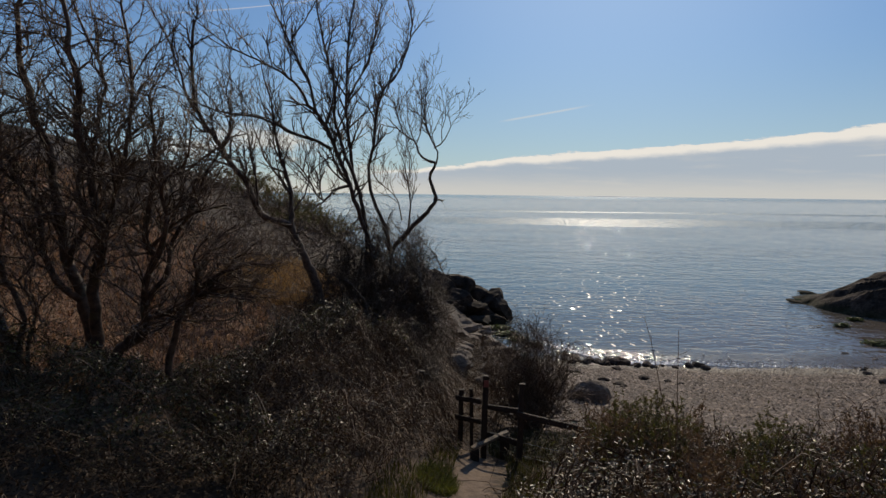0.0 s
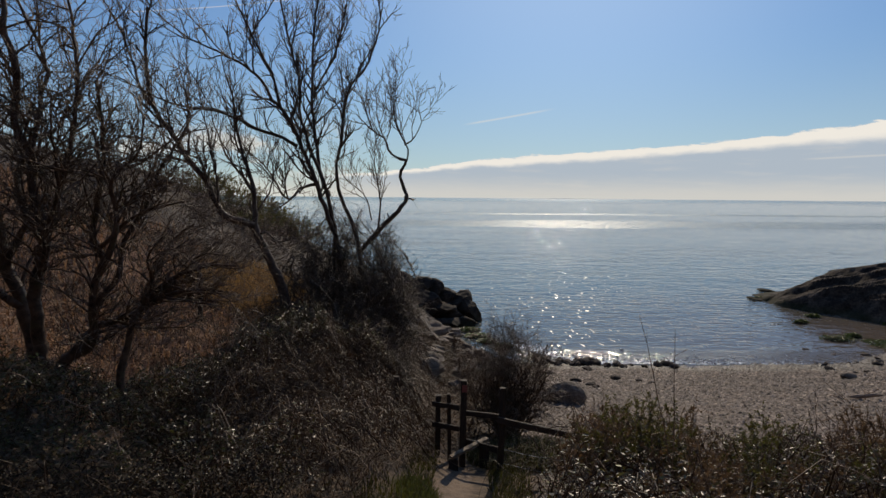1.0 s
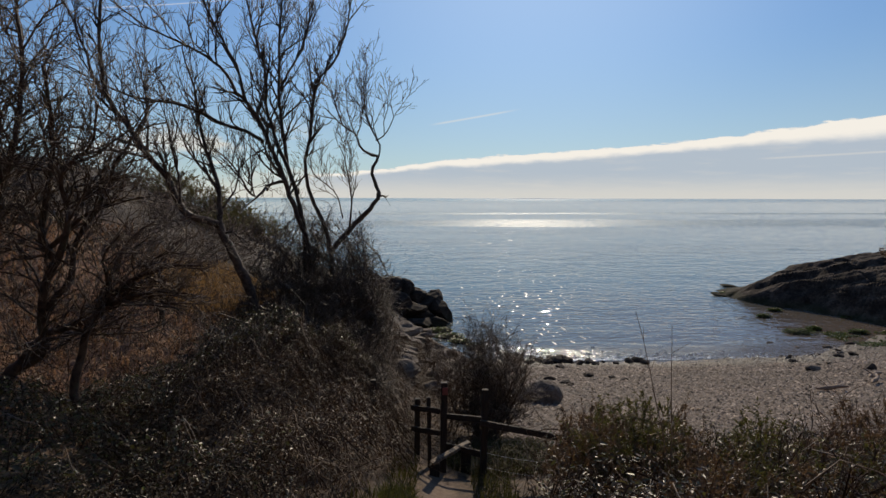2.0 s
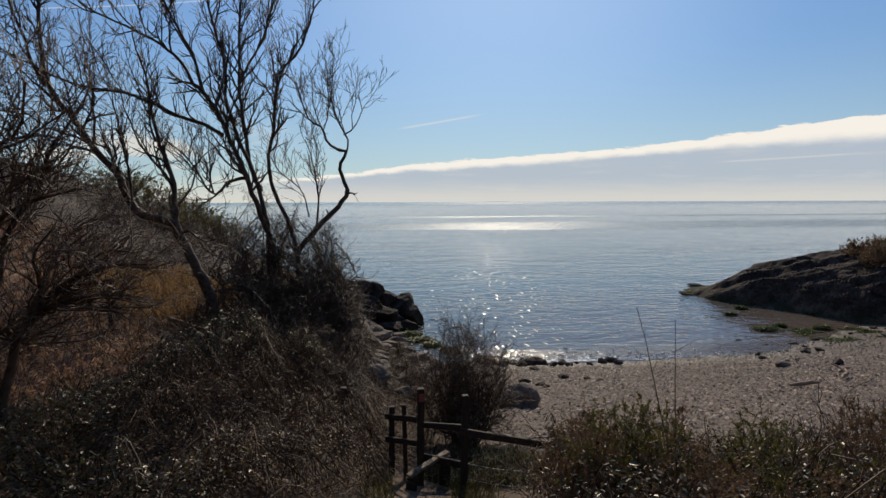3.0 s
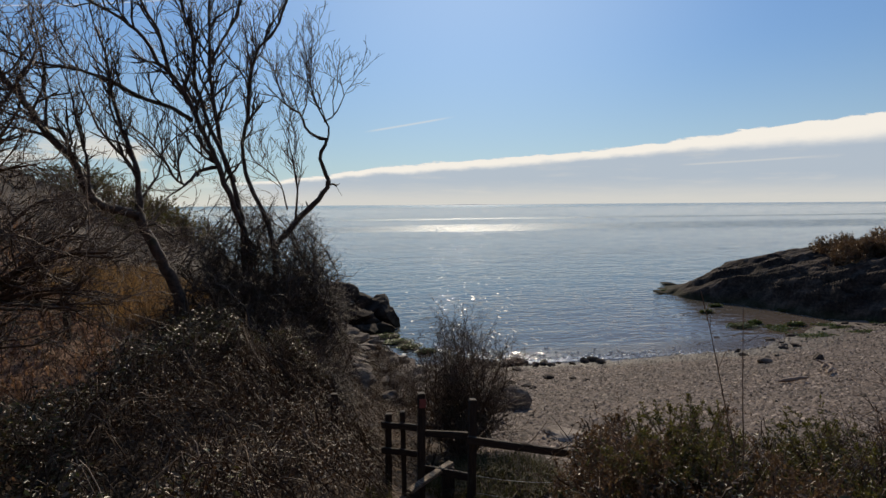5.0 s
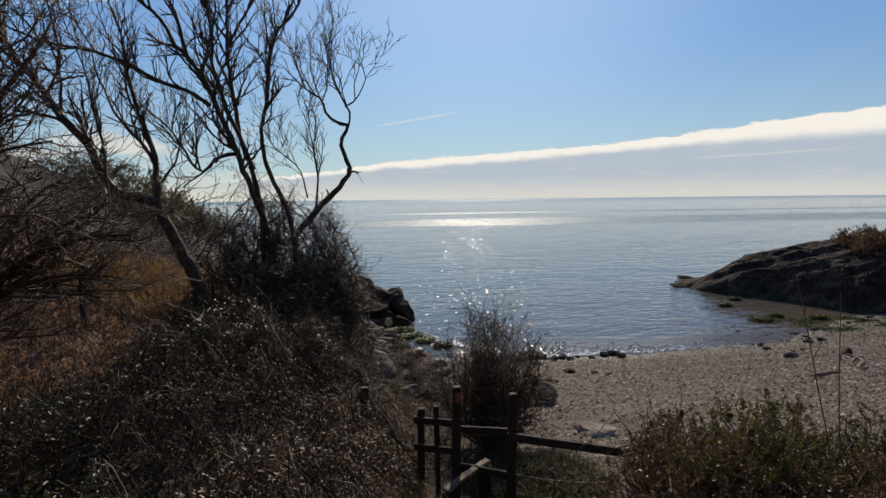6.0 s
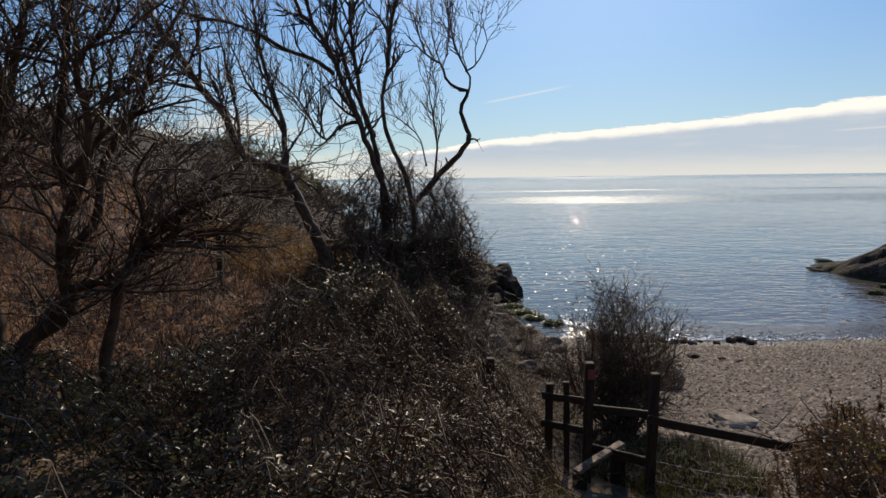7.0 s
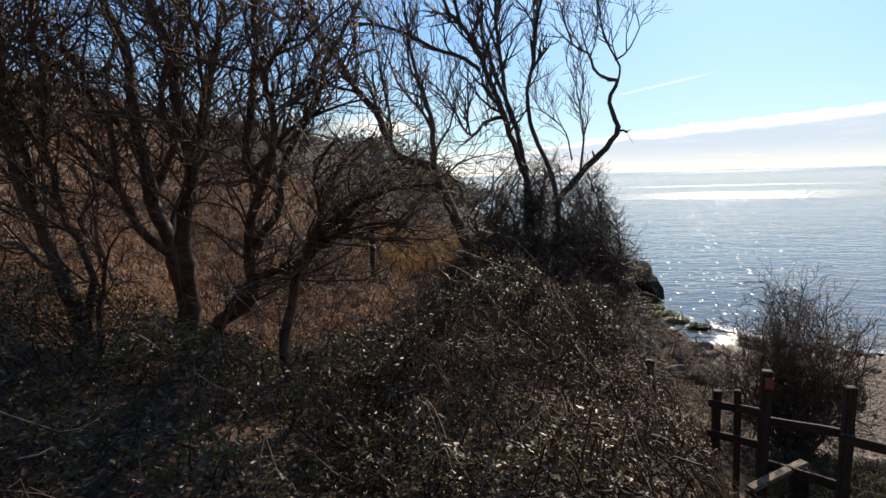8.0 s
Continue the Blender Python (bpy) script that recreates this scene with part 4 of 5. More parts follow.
tree("young_hawthorn", "small bare hawthorn with a bent stem", "tree", (
    root(0.045, 0.03, (-3.10, 6.90, 4.92), (-3.06, 6.90, 5.26), (-2.96, 6.90, 5.52), (-2.82, 6.90, 5.67)),
    limb(0.034, 0.008, (-2.83, 6.90, 5.66), (-2.61, 6.82, 5.87), (-2.33, 6.75, 6.00), (-2.07, 6.68, 6.05), (-1.86, 6.60, 6.08)),
    limb(0.030, 0.008, (-2.90, 6.90, 5.60), (-2.78, 6.97, 5.88), (-2.74, 7.05, 6.12), (-2.63, 7.12, 6.32), (-2.47, 7.20, 6.44)),
    limb(0.026, 0.007, (-2.83, 6.90, 5.66), (-2.49, 6.83, 5.80), (-2.18, 6.77, 5.82), (-1.97, 6.70, 5.81)),
    limb(0.024, 0.007, (-2.69, 6.88, 5.80), (-2.44, 6.97, 6.08), (-2.25, 7.03, 6.24), (-2.13, 7.10, 6.30)),
    limb(0.022, 0.007, (-2.80, 6.90, 5.70), (-2.69, 6.73, 5.97), (-2.60, 6.57, 6.19), (-2.43, 6.40, 6.36)),
    limb(0.020, 0.006, (-2.66, 6.85, 5.74), (-2.39, 6.67, 5.72), (-2.15, 6.50, 5.76), (-1.95, 6.35, 5.74)),
), 6, "red_bark", "thorn", level=3, every=0.075, size=0.55, start=0.7, gnarl=0.02, stout=0.012, spread=0.7, lift=0.06, kink=0.28, taper=0.75, thin=0.0028, tiny=0.085)
tree("old_hawthorn", "gnarled bare hawthorn with lichened limbs", "tree", (
    root(0.070, 0.02, (-4.71, 6.70, 5.05), (-4.84, 6.72, 5.48), (-5.01, 6.73, 5.83), (-5.19, 6.75, 6.19), (-5.27, 6.77, 6.53), (-5.38, 6.78, 6.89), (-5.42, 6.80, 7.48), (-5.40, 6.82, 8.2), (-5.3, 6.85, 8.9), (-5.35, 6.9, 9.6)),
    root(0.036, 0.009, (-4.60, 6.70, 5.09), (-4.59, 6.68, 5.45), (-4.70, 6.67, 5.75), (-4.81, 6.65, 6.05), (-4.84, 6.63, 6.47), (-4.72, 6.62, 6.86), (-4.75, 6.60, 7.37), (-4.7, 6.6, 8.0), (-4.8, 6.6, 8.7)),
    root(0.024, 0.007, (-4.52, 6.70, 5.14), (-4.40, 6.62, 5.55), (-4.46, 6.55, 5.85), (-4.30, 6.48, 6.13), (-4.32, 6.40, 6.47)),
    limb(0.032, 0.008, (-4.84, 6.71, 5.47), (-5.22, 6.80, 5.65), (-5.68, 6.90, 5.68), (-6.15, 7.00, 5.82)),
    limb(0.030, 0.008, (-5.10, 6.74, 6.0), (-4.95, 6.60, 6.35), (-5.05, 6.50, 6.75), (-4.95, 6.40, 7.15), (-5.0, 6.35, 7.6)),
    limb(0.030, 0.008, (-5.25, 6.76, 6.4), (-5.55, 6.85, 6.75), (-5.65, 6.95, 7.2), (-5.9, 7.0, 7.6)),
), 7, "red_bark", "thorn", level=3, every=0.075, size=0.85, start=0.25, gnarl=0.03, spread=0.66, lift=0.2, kink=0.31, taper=0.8, thin=0.0028, fine=0.092, stout=0.0125, tiny=0.08)


def shrub(x, y, hgt, width, stems, seed, label, mat="twig", name="thorn_bush", lift=0.08, size=0.3, z=None, level=2, drift=(0, 0, 0), group="bare thorn bushes", every=0.06, start=0.25, thick=1.0, bow=0.08, kink=0.34, spread=0.85, tiny=0.065):
    r = random.Random(seed)
    at = Vector((x, y, (h1(x, y) if z is None else z) - 0.03))
    base = thing(name, at, label, "bush", group)
    body, crown = Soup(), Soup()
    g = Grower(seed, crown, lift=lift, kink=kink, spread=spread, drift=drift, tiny=tiny)
    for k in range(stems):
        a, lean = r.uniform(0, 6.28), r.random() ** 0.55
        top = hgt * r.uniform(0.55, 1.0) * math.sqrt(max(0.05, 1 - 0.75 * lean * lean))
        p0 = Vector((math.cos(a), math.sin(a), 0)) * (0.10 * width * lean)
        p2 = Vector((math.cos(a) * lean * width / 2, math.sin(a) * lean * width / 2, top))
        p1 = p0 * 0.5 + p2 * 0.5 + Vector((math.cos(a), math.sin(a), 0)) * width * 0.04 + Vector((r.uniform(-1, 1), r.uniform(-1, 1), 0)) * bow * width
        line, length = rounded([p0, p1, p2], 9)
        line[1:] += g.r.normal(0, 0.02 + 0.08 * bow, (8, 3))
        rad = np.linspace(0.017, 0.004, 9) * thick * r.uniform(0.6, 1.3) * (0.5 + 0.35 * hgt)
        body.tube(line, rad, 5)
        g.sprout(line, rad, level, length, start=start, every=every, size=size)
    for nm, sp in (("wood", body), ("crown", crown)):
        ob = new(nm, sp.mesh(nm, mat))
        ob.parent = base
        tagged(ob, kind="stuff")
    return base


shrub(1.14, 9.4, 2.0, 1.42, 54, 31, "dense upright bare thorn bush beside the stile", "thorn", lift=0.12, size=0.40, level=2, every=0.055, start=0.2, tiny=0.055, thick=0.7, spread=0.8, bow=0.12)
# tangle round the foot of the ash
for i, (x, y, hgt, w) in enumerate(((-1.05, 11.2, 1.8, 1.3), (-1.5, 10.9, 1.6, 1.4), (-1.9, 11.6, 1.9, 1.4), (-0.9, 11.9, 2.0, 1.1), (-1.1, 10.0, 0.9, 1.1), (-0.8, 10.8, 1.1, 0.9), (-2.1, 11.2, 1.0, 1.2),
                                    (-1.4, 12.3, 2.2, 1.4), (-0.7, 9.4, 0.6, 0.9), (-1.15, 12.0, 2.3, 1.1), (-1.0, 9.2, 0.6, 1.0))):
    shrub(x, y, hgt * 1.25, w * 1.2, 16, 40 + i, "tangled bare blackthorn at the foot of the ash", "bark", lift=0.0, size=0.42, level=2, group="blackthorn round the ash", every=0.062, bow=0.42, thick=1.0, kink=0.48, spread=1.0)
for i, (x, y, hgt, w) in enumerate(((-1.15, 8.9, 0.95, 0.9), (-0.9, 9.3, 1.0, 0.9))):
    shrub(x, y, hgt, w, 13, 140 + i, "low dark thorn thicket rising out of the brambles", "red_bark", lift=0.1, size=0.34, group="thicket in the brambles", every=0.065, bow=0.25, thick=0.8)
# scrub on the slope behind
rs = random.Random(12)
for i in range(27):
    y = 12.8 + (i % 9) * 0.85 + rs.uniform(-0.3, 0.3)
    x = -3.3 - (y - 13) * 0.08 - (i // 9) * 1.75 - rs.uniform(0, 1.3)
    shrub(x, y, rs.uniform(0.6, 1.05), rs.uniform(1.5, 2.2), 12, 60 + i, "bare dark brown scrub bush on the hillside", "red_bark", lift=0.05, size=0.5, group="hillside scrub", every=0.15, bow=0.25, tiny=0.12)
for i, (x, y, hgt, w) in enumerate(((-10.5, 12.5, 1.3, 2.4), (-8.6, 10.2, 1.0, 2.0), (-11.0, 9.0, 1.3, 2.4))):
    shrub(x, y, hgt, w, 14, 160 + i, "bare brown scrub bush on the hillside", "twig", lift=0.05, size=0.55, group="hillside scrub", every=0.13, bow=0.25, tiny=0.12)


# ---------------------------------------------------------------- brambles, bracken and grass
def scatter(r, n, x0, x1, y0, y1):
    return r.uniform(x0, x1, n), r.uniform(y0, y1, n)


def path_x(y):
    return np.interp(y, (0, 2, 3.2, 4.5, 6, 7.4, 9), (0.1, -0.2, -0.75, -0.1, 0.25, 0.35, 0.6))


def bramble_top(x, y):
    """Height of the bramble's upper surface above the ground."""
    thicket = sum(k * np.exp(-((x - cx) ** 2 + (y - cy) ** 2) / 0.22) for cx, cy, k in ((-1.2, 8.7, 0.25), (-0.95, 9.2, 0.25)))
    return np.clip(0.47 + thicket + fbm(x, y, 0.9, 21) * 0.45 + fbm(x, y, 3.0, 27) * 0.8, 0.08, 1.4) * np.where((y > 6) & (x < 0.6), np.clip((0.25 - x) / 0.8, 0.3, 1), 1) * np.where(x < -2.8, np.interp(y, (5.6, 7.0), (1.0, 0.7)), 1)


def bramble(label, keep, box, leaves, canes, seed, leaf_mat, lift=1.0, leaf_size=0.036, oval=False):
    r = np.random.RandomState(seed)
    x, y = scatter(r, leaves, *box)
    k = keep(x, y) & (fbm(x, y, 2.6, seed) > r.uniform(-0.45, 0.02, leaves))
    x, y = x[k], y[k]
    n = len(x)
    f = 1 - r.uniform(0, 1, n) ** 2.8 * 0.8
    f = np.where(r.uniform(0, 1, n) < 0.06, f + r.uniform(0, 0.2, n), f)
    z = height(x, y) + bramble_top(x, y) * f * lift
    s = Soup()
    d = np.stack((r.normal(0, 1, n), r.normal(0, 1, n), r.normal(-0.12, 0.35, n)), 1)
    up = np.stack((r.normal(0, 0.5, n), r.normal(0, 0.5, n), np.ones(n)), 1)
    size = leaf_size * r.uniform(0.55, 1.3, n)
    s.leaves(np.stack((x, y, z), 1), d, up, size, size * r.uniform(0.17, 0.30, n), oval, 0.32)
    ob = tagged(new("bramble_leaves", s.mesh("bramble_leaves", leaf_mat)), label, "bramble", kind="stuff")
    c = Soup()
    x, y = scatter(r, canes, *box)
    k = keep(x, y)
    for px, py in zip(x[k], y[k]):
        a = r.uniform(0, 6.28)
        ln = 0.12 + 0.55 * r.uniform(0, 1) ** 2
        t = np.linspace(0, 1, 5)
        turn = a + np.cumsum(r.normal(0, 0.45, 5))
        cx, cy = px + np.cumsum(np.cos(turn)) * ln / 5, py + np.cumsum(np.sin(turn)) * ln / 5
        hh = height(cx, cy) + bramble_top(cx, cy) * lift * r.uniform(0.6, 1.12) + np.sin(t * 3.14) * r.uniform(-0.03, 0.14) - 0.05
        c.tube(np.stack((cx, cy, hh), 1), np.linspace(0.0040, 0.0016, 5) * r.uniform(0.6, 1.4), 3)
    tagged(new("bramble_canes", c.mesh("bramble_canes", "cane")), "arching brown bramble canes tangled over the bank", "bramble", kind="stuff")
    return ob


def on_left(x, y):
    return (x < path_x(y) - 0.66 + 0.26 * np.clip((y - 6.2) / 0.8, 0, 1) - 0.1 * np.clip((5.5 - y) / 2.5, 0, 1)) & (x > -5.5) & ((y > 4.3) | (x < -1.9) | (y < 1.2)) & (y < np.interp(x, (-5.5, -3.5, -2.9, -2.4, -1.6, -0.4), (6.8, 7.7, 8.6, 9.5, 9.9, 9.2)) + fbm(x, y, 1.5, 30) * 0.8)


# stretch of bank whose leaves are coloured dark in place of shade
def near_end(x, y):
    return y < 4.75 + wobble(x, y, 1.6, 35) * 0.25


def green_part(x, y):
    return on_left(x, y) & ~near_end(x, y) & (wobble(x, y, 1.1, 33) + (-1.2 - x) * 0.5 > -0.15)


def brown_part(x, y):
    return on_left(x, y) & ~near_end(x, y) & (wobble(x, y, 1.1, 33) + (-1.2 - x) * 0.5 < 0.35)


bramble("dark glossy bramble leaves covering the bank", green_part, (-5.6, 0.1, 3.6, 10.2), 95000, 4800, 41, "bramble_leaf", 1.0, 0.034, True)
bramble("large glossy bramble leaves over the near bank", lambda x, y: green_part(x, y) & (x < -1.5) & (y < 6.6), (-5.2, -1.4, 3.6, 6.7), 11000, 300, 47, "bramble_leaf", 1.06, 0.038, True)
bramble("brown withered bramble leaves over the bank", brown_part, (-2.6, 0.3, 4.0, 10.0), 66000, 5600, 42, "dry_leaf", 0.95, 0.025, True)


bramble("bramble leaves at the top of the bank, coloured dark for shade", lambda x, y: on_left(x, y) & near_end(x, y), (-5.0, -0.3, 3.4, 5.3), 34000, 700, 48, "shade_leaf", 1.0, 0.027, True)


def on_right(x, y):
    return (x > path_x(y) + 0.75 + np.clip(y - 5.6, 0, 3) * 0.5) & (x < 5.5) & (y < 6.6 + wobble(x, y, 1.6, 36) * 0.25 - np.clip(x - 2, 0, 4) * 0.12) & (y > 3.2)


bramble("bramble leaves mixed into the gorse by the path", on_right, (0.4, 5.6, 3.2, 7.2), 20000, 1400, 43, "bramble_leaf", 1.25, 0.029, True)
bramble("withered brown leaves among the gorse by the path", on_right, (0.4, 5.6, 3.2, 7.2), 24000, 2400, 45, "dry_leaf", 1.15, 0.02, True)


def low_slope(x, y):
    return (x > -1.6) & (x < 1.15 - np.clip(y - 10, 0, 12) * 0.05) & (y > 8.1) & (y < 19) & (wobble(x, y, 1.4, 38) > -1.0 + np.clip(y - 11, 0, 6) * 0.13)


bramble("low withered bramble on the shore bank", low_slope, (-1.7, 1.2, 8.3, 19), 52000, 5600, 44, "dry_leaf", 0.85, 0.028)


def hill_foot(x, y):
    return (x < -2.0) & (x > -7.5) & (y > np.interp(x, (-7.5, -3.5, -2.4), (6.2, 7.2, 8.8))) & (y < 10.6 + fbm(x, y, 1.2, 34) * 1.5)


bramble("low withered bramble and leaves at the foot of the hill", hill_foot, (-7.6, -1.9, 6.2, 11.6), 17000, 2600, 46, "dry_leaf", 0.5, 0.026, True)


def dead_stalks():
    """Arching dead stalks and fallen twigs over the slope behind the hawthorns."""
    r = np.random.RandomState(91)
    c = Soup()
    x, y = scatter(r, 2200, -7.5, -1.7, 6.3, 13.5)
    k = x < np.interp(y, (6, 8, 10, 14), (-3.4, -2.2, -2.0, -2.2))
    for px, py in zip(x[k], y[k]):
        a, ln = r.uniform(0, 6.28), r.uniform(0.2, 0.8)
        t = np.linspace(0, 1, 5)
        cx, cy = px + math.cos(a) * ln * t * r.uniform(0.3, 1), py + math.sin(a) * ln * t * r.uniform(0.3, 1)
        hh = height(cx, cy) + np.sin(t * r.uniform(1.2, 3.0)) * r.uniform(0.08, 0.55)
        c.tube(np.stack((cx, cy, hh), 1) + r.normal(0, 0.012, (5, 3)), np.linspace(0.0034, 0.0015, 5) * r.uniform(0.7, 1.3), 3)
    tagged(new("dead_stalks", c.mesh("dead_stalks", "cane")), "pale dead stalks and twigs on the hillside", "dead stalks", kind="stuff")


dead_stalks()


def blades(name, label, category, mat, keep, box, count, lo, hi, seed, width=0.006, lean=0.45, droop=0.35):
    r = np.random.RandomState(seed)
    x, y = scatter(r, count, *box)
    k = keep(x, y)
    x, y = x[k], y[k]
    n = len(x)
    L = r.uniform(lo, hi, n)
    a = r.uniform(0, 6.28, n)
    t = r.uniform(0.05, lean, n)
    base = np.stack((x, y, height(x, y) - 0.01), 1)
    d = np.stack((np.cos(a) * t, np.sin(a) * t, np.ones(n)), 1)
    mid = base + d * (L * 0.55)[:, None]
    tip = mid + (d * np.array((2.2, 2.2, 1 - droop))) * (L * 0.45)[:, None]
    w = np.stack((-np.sin(a), np.cos(a), np.zeros(n)), 1) * (width * r.uniform(0.6, 1.4, n))[:, None]
    v = np.stack((base - w, base + w, mid + w * 0.8, mid - w * 0.8, tip), 1).reshape(-1, 3)
    i = np.arange(n)[:, None] * 5
    s = Soup()
    s.v, s.f = [v], [i + np.array((0, 1, 2, 3)), i + np.array((3, 2, 4))]
    tagged(new(name, s.mesh(name, mat)), label, category, kind="stuff")


def hillside(x, y):
    return (x < np.interp(y, (6, 8, 10, 14, 26), (-3.4, -2.1, -1.9, -2.2, -2.6)) + fbm(x, y, 1.0, 50) * 0.9) & (y > 6.2)


def straw_patch(x, y):
    return hillside(x, y) & (((x + 3.6) / 1.1) ** 2 + ((y - 12.2) / 1.7) ** 2 + fbm(x, y, 1.6, 52) * 1.6 < 1)


blades("dead_bracken", "rust-brown dead bracken over the hillside", "bracken", "bracken", lambda x, y: hillside(x, y) & ~straw_patch(x, y) & (y < 13.6 + fbm(x, y, 0.5, 58) * 5), (-13, -1.6, 6.5, 26), 42000, 0.08, 0.30, 61, 0.010, 1.1, 0.9)
blades("dry_grass", "golden dry grass on the hillside", "grass", "straw", straw_patch, (-5.5, -2, 8.5, 14.5), 14000, 0.2, 0.5, 62, 0.006, 0.5, 0.5)
blades("grass", "green and straw grass beside the path", "grass", "grass", lambda x, y: (abs(x - path_x(y)) > 0.28) & (abs(x - path_x(y)) < 0.6 + wobble(x, y, 3, 55) * 0.2), (-1.2, 1.4, 4.6, 7.6), 9000, 0.05, 0.2, 63, 0.004, 0.8)
blades("grass", "lush green grass tuft at the edge of the path", "grass", "fresh_grass", lambda x, y: ((x + 0.1) / 0.16) ** 2 + ((y - 5.9) / 0.4) ** 2 + wobble(x, y, 5, 57) * 0.3 < 1, (-0.5, 0.3, 5.2, 6.7), 6500, 0.04, 0.14, 67, 0.004, 0.9)
blades("grass", "tufted green grass behind the stile", "grass", "grass", lambda x, y: ((x - 1.25) / 0.8) ** 2 + ((y - 8.1) / 0.8) ** 2 + wobble(x, y, 2.4, 56) * 0.5 < 1, (0.2, 2.2, 7.3, 9.6), 9000, 0.08, 0.26, 64, 0.004, 0.9, 0.9)
blades("dry_grass", "dead brown grass tufts behind the stile", "grass", "dry_leaf", lambda x, y: ((x - 1.3) / 0.75) ** 2 + ((y - 8.0) / 0.7) ** 2 + wobble(x, y, 3.4, 59) * 0.6 < 0.7, (0.4, 2.2, 7.2, 9.0), 1800, 0.08, 0.2, 66, 0.004, 1.0, 0.9)
blades("dry_grass", "straw-coloured grass under the brambles", "grass", "dry_leaf", lambda x, y: on_left(x, y) & (x > -1.6), (-1.7, 0.3, 4.8, 9.0), 5000, 0.06, 0.2, 65, 0.003, 0.9, 0.9)


def gorse(x, y, hgt, width, seed, z=None, coarse=1.0, name="gorse_bush", label="dark green spiny gorse bush with brown stems", group="gorse bushes", mat="gorse", broad=1.0):
    """A rounded spiny bush: spreading stems set all round with short spines."""
    r = np.random.RandomState(seed)
    at = Vector((x, y, (h1(x, y) if z is None else z) - 0.02))
    base = thing(name, at, label, "bush", group)
    stems, spines = Soup(), Soup()
    P, D = [], []
    for _ in range(int(60 * width / coarse ** 1.6)):
        a, lean = r.uniform(0, 6.28), r.uniform(0, 1) ** 0.5
        top = np.array((math.cos(a) * lean * width / 2, math.sin(a) * lean * width / 2, hgt * r.uniform(0.6, 1.05) * math.sqrt(1.02 - 0.7 * lean * lean)))
        line, length = rounded([np.zeros(3), top * np.array((0.65, 0.65, 0.4)) + r.normal(0, 0.04, 3), top], 8)
        line[1:] += r.normal(0, 0.02 * coarse, (7, 3))
        stems.tube(line, np.linspace(0.008, 0.003, 8) * coarse, 4)
        for q in range(5):
            st = line[r.randint(4, 8)]
            e = st + r.normal(0, 0.085, 3) * coarse + np.array((0, 0, r.uniform(0.0, 0.12) * coarse))
            stems.tube([st, (st + e) / 2 + r.normal(0, 0.012, 3) * coarse, e], np.array((0.003, 0.0025, 0.0018)) * coarse, 3)
            f = r.uniform(0, 1, 16)[:, None]
            P.append(st + (e - st) * f)
            D.append((e - st) / np.linalg.norm(e - st) * 0.5 + r.normal(0, 0.7, (16, 3)))
        f = r.uniform(0.4, 1, 26) * 6.99
        i = f.astype(int)
        P.append(line[i] + (line[i + 1] - line[i]) * (f - i)[:, None])
        D.append(r.normal(0, 0.8, (26, 3)) + np.array((0, 0, 0.3)))
        # erect spiny shoot at the tip
        if r.uniform(0, 1) < 0.55:
            tip = line[-1] + np.array((top[0] * 0.12, top[1] * 0.12, r.uniform(0.03, 0.10))) * coarse + r.normal(0, 0.02, 3)
            stems.tube([line[-1], (line[-1] + tip) / 2 + r.normal(0, 0.008, 3), tip], np.array((0.003, 0.0024, 0.0015)) * coarse, 3)
            f = np.linspace(0.05, 1, 24)[:, None]
            P.append(line[-1] + (tip - line[-1]) * f)
            D.append((tip - line[-1]) / np.linalg.norm(tip - line[-1]) * 0.8 + r.normal(0, 0.5, (24, 3)))
    P, D = np.concatenate(P), np.concatenate(D)
    n = len(P)
    spines.leaves(P, D, r.normal(0, 1, (n, 3)) + np.array((0, 0, 0.01)), r.uniform(0.018, 0.05, n) * coarse, r.uniform(0.004, 0.009, n) * coarse * broad)
    for nm, sp, mt in (("wood", stems, "twig"), ("foliage", spines, mat)):
        ob = new(nm, sp.mesh(nm, mt))
        ob.parent = base
        tagged(ob, kind="stuff")


for i, (x, y, hgt, w) in enumerate(((1.55, 5.5, 0.98, 0.8), (1.8, 5.6, 0.98, 0.6), (2.65, 5.5, 0.76, 0.8), (2.4, 4.8, 0.68, 0.8), (3.0, 6.0, 0.78, 0.8), (3.0, 4.5, 0.75, 0.8), (3.6, 4.8, 0.92, 0.8))):
    gorse(x, y, hgt, w * 1.1, 80 + i, None, 0.8)
for i, (x, y, hgt, w) in enumerate(((2.15, 5.8, 0.84, 0.9), (3.3, 5.2, 0.92, 0.95), (1.48, 5.9, 0.84, 0.8), (1.8, 4.9, 0.72, 0.8), (3.9, 5.7, 1.0, 0.9), (1.35, 5.35, 0.78, 0.7), (1.52, 6.4, 0.74, 0.7), (1.9, 6.75, 0.8, 0.7), (1.5, 4.35, 0.6, 0.8), (2.2, 4.2, 0.6, 0.9))):
    gorse(x, y, hgt, w, 90 + i, None, 0.72, "scrub_bush", "brown bramble scrub mixed into the gorse", "brown scrub by the path", "brown_scrub", 1.15)
for i, (x, y, hgt, w) in enumerate(((3.5, 5.7, 1.2, 0.9), (4.0, 5.2, 1.25, 0.9), (2.95, 5.3, 0.95, 0.6), (1.35, 5.6, 1.0, 0.6))):
    shrub(x, y, hgt, w, 15, 110 + i, "bare reddish twiggy bush among the gorse", "twig", size=0.24, lift=0.15, group="twiggy bushes by the path", every=0.07, thick=0.6)
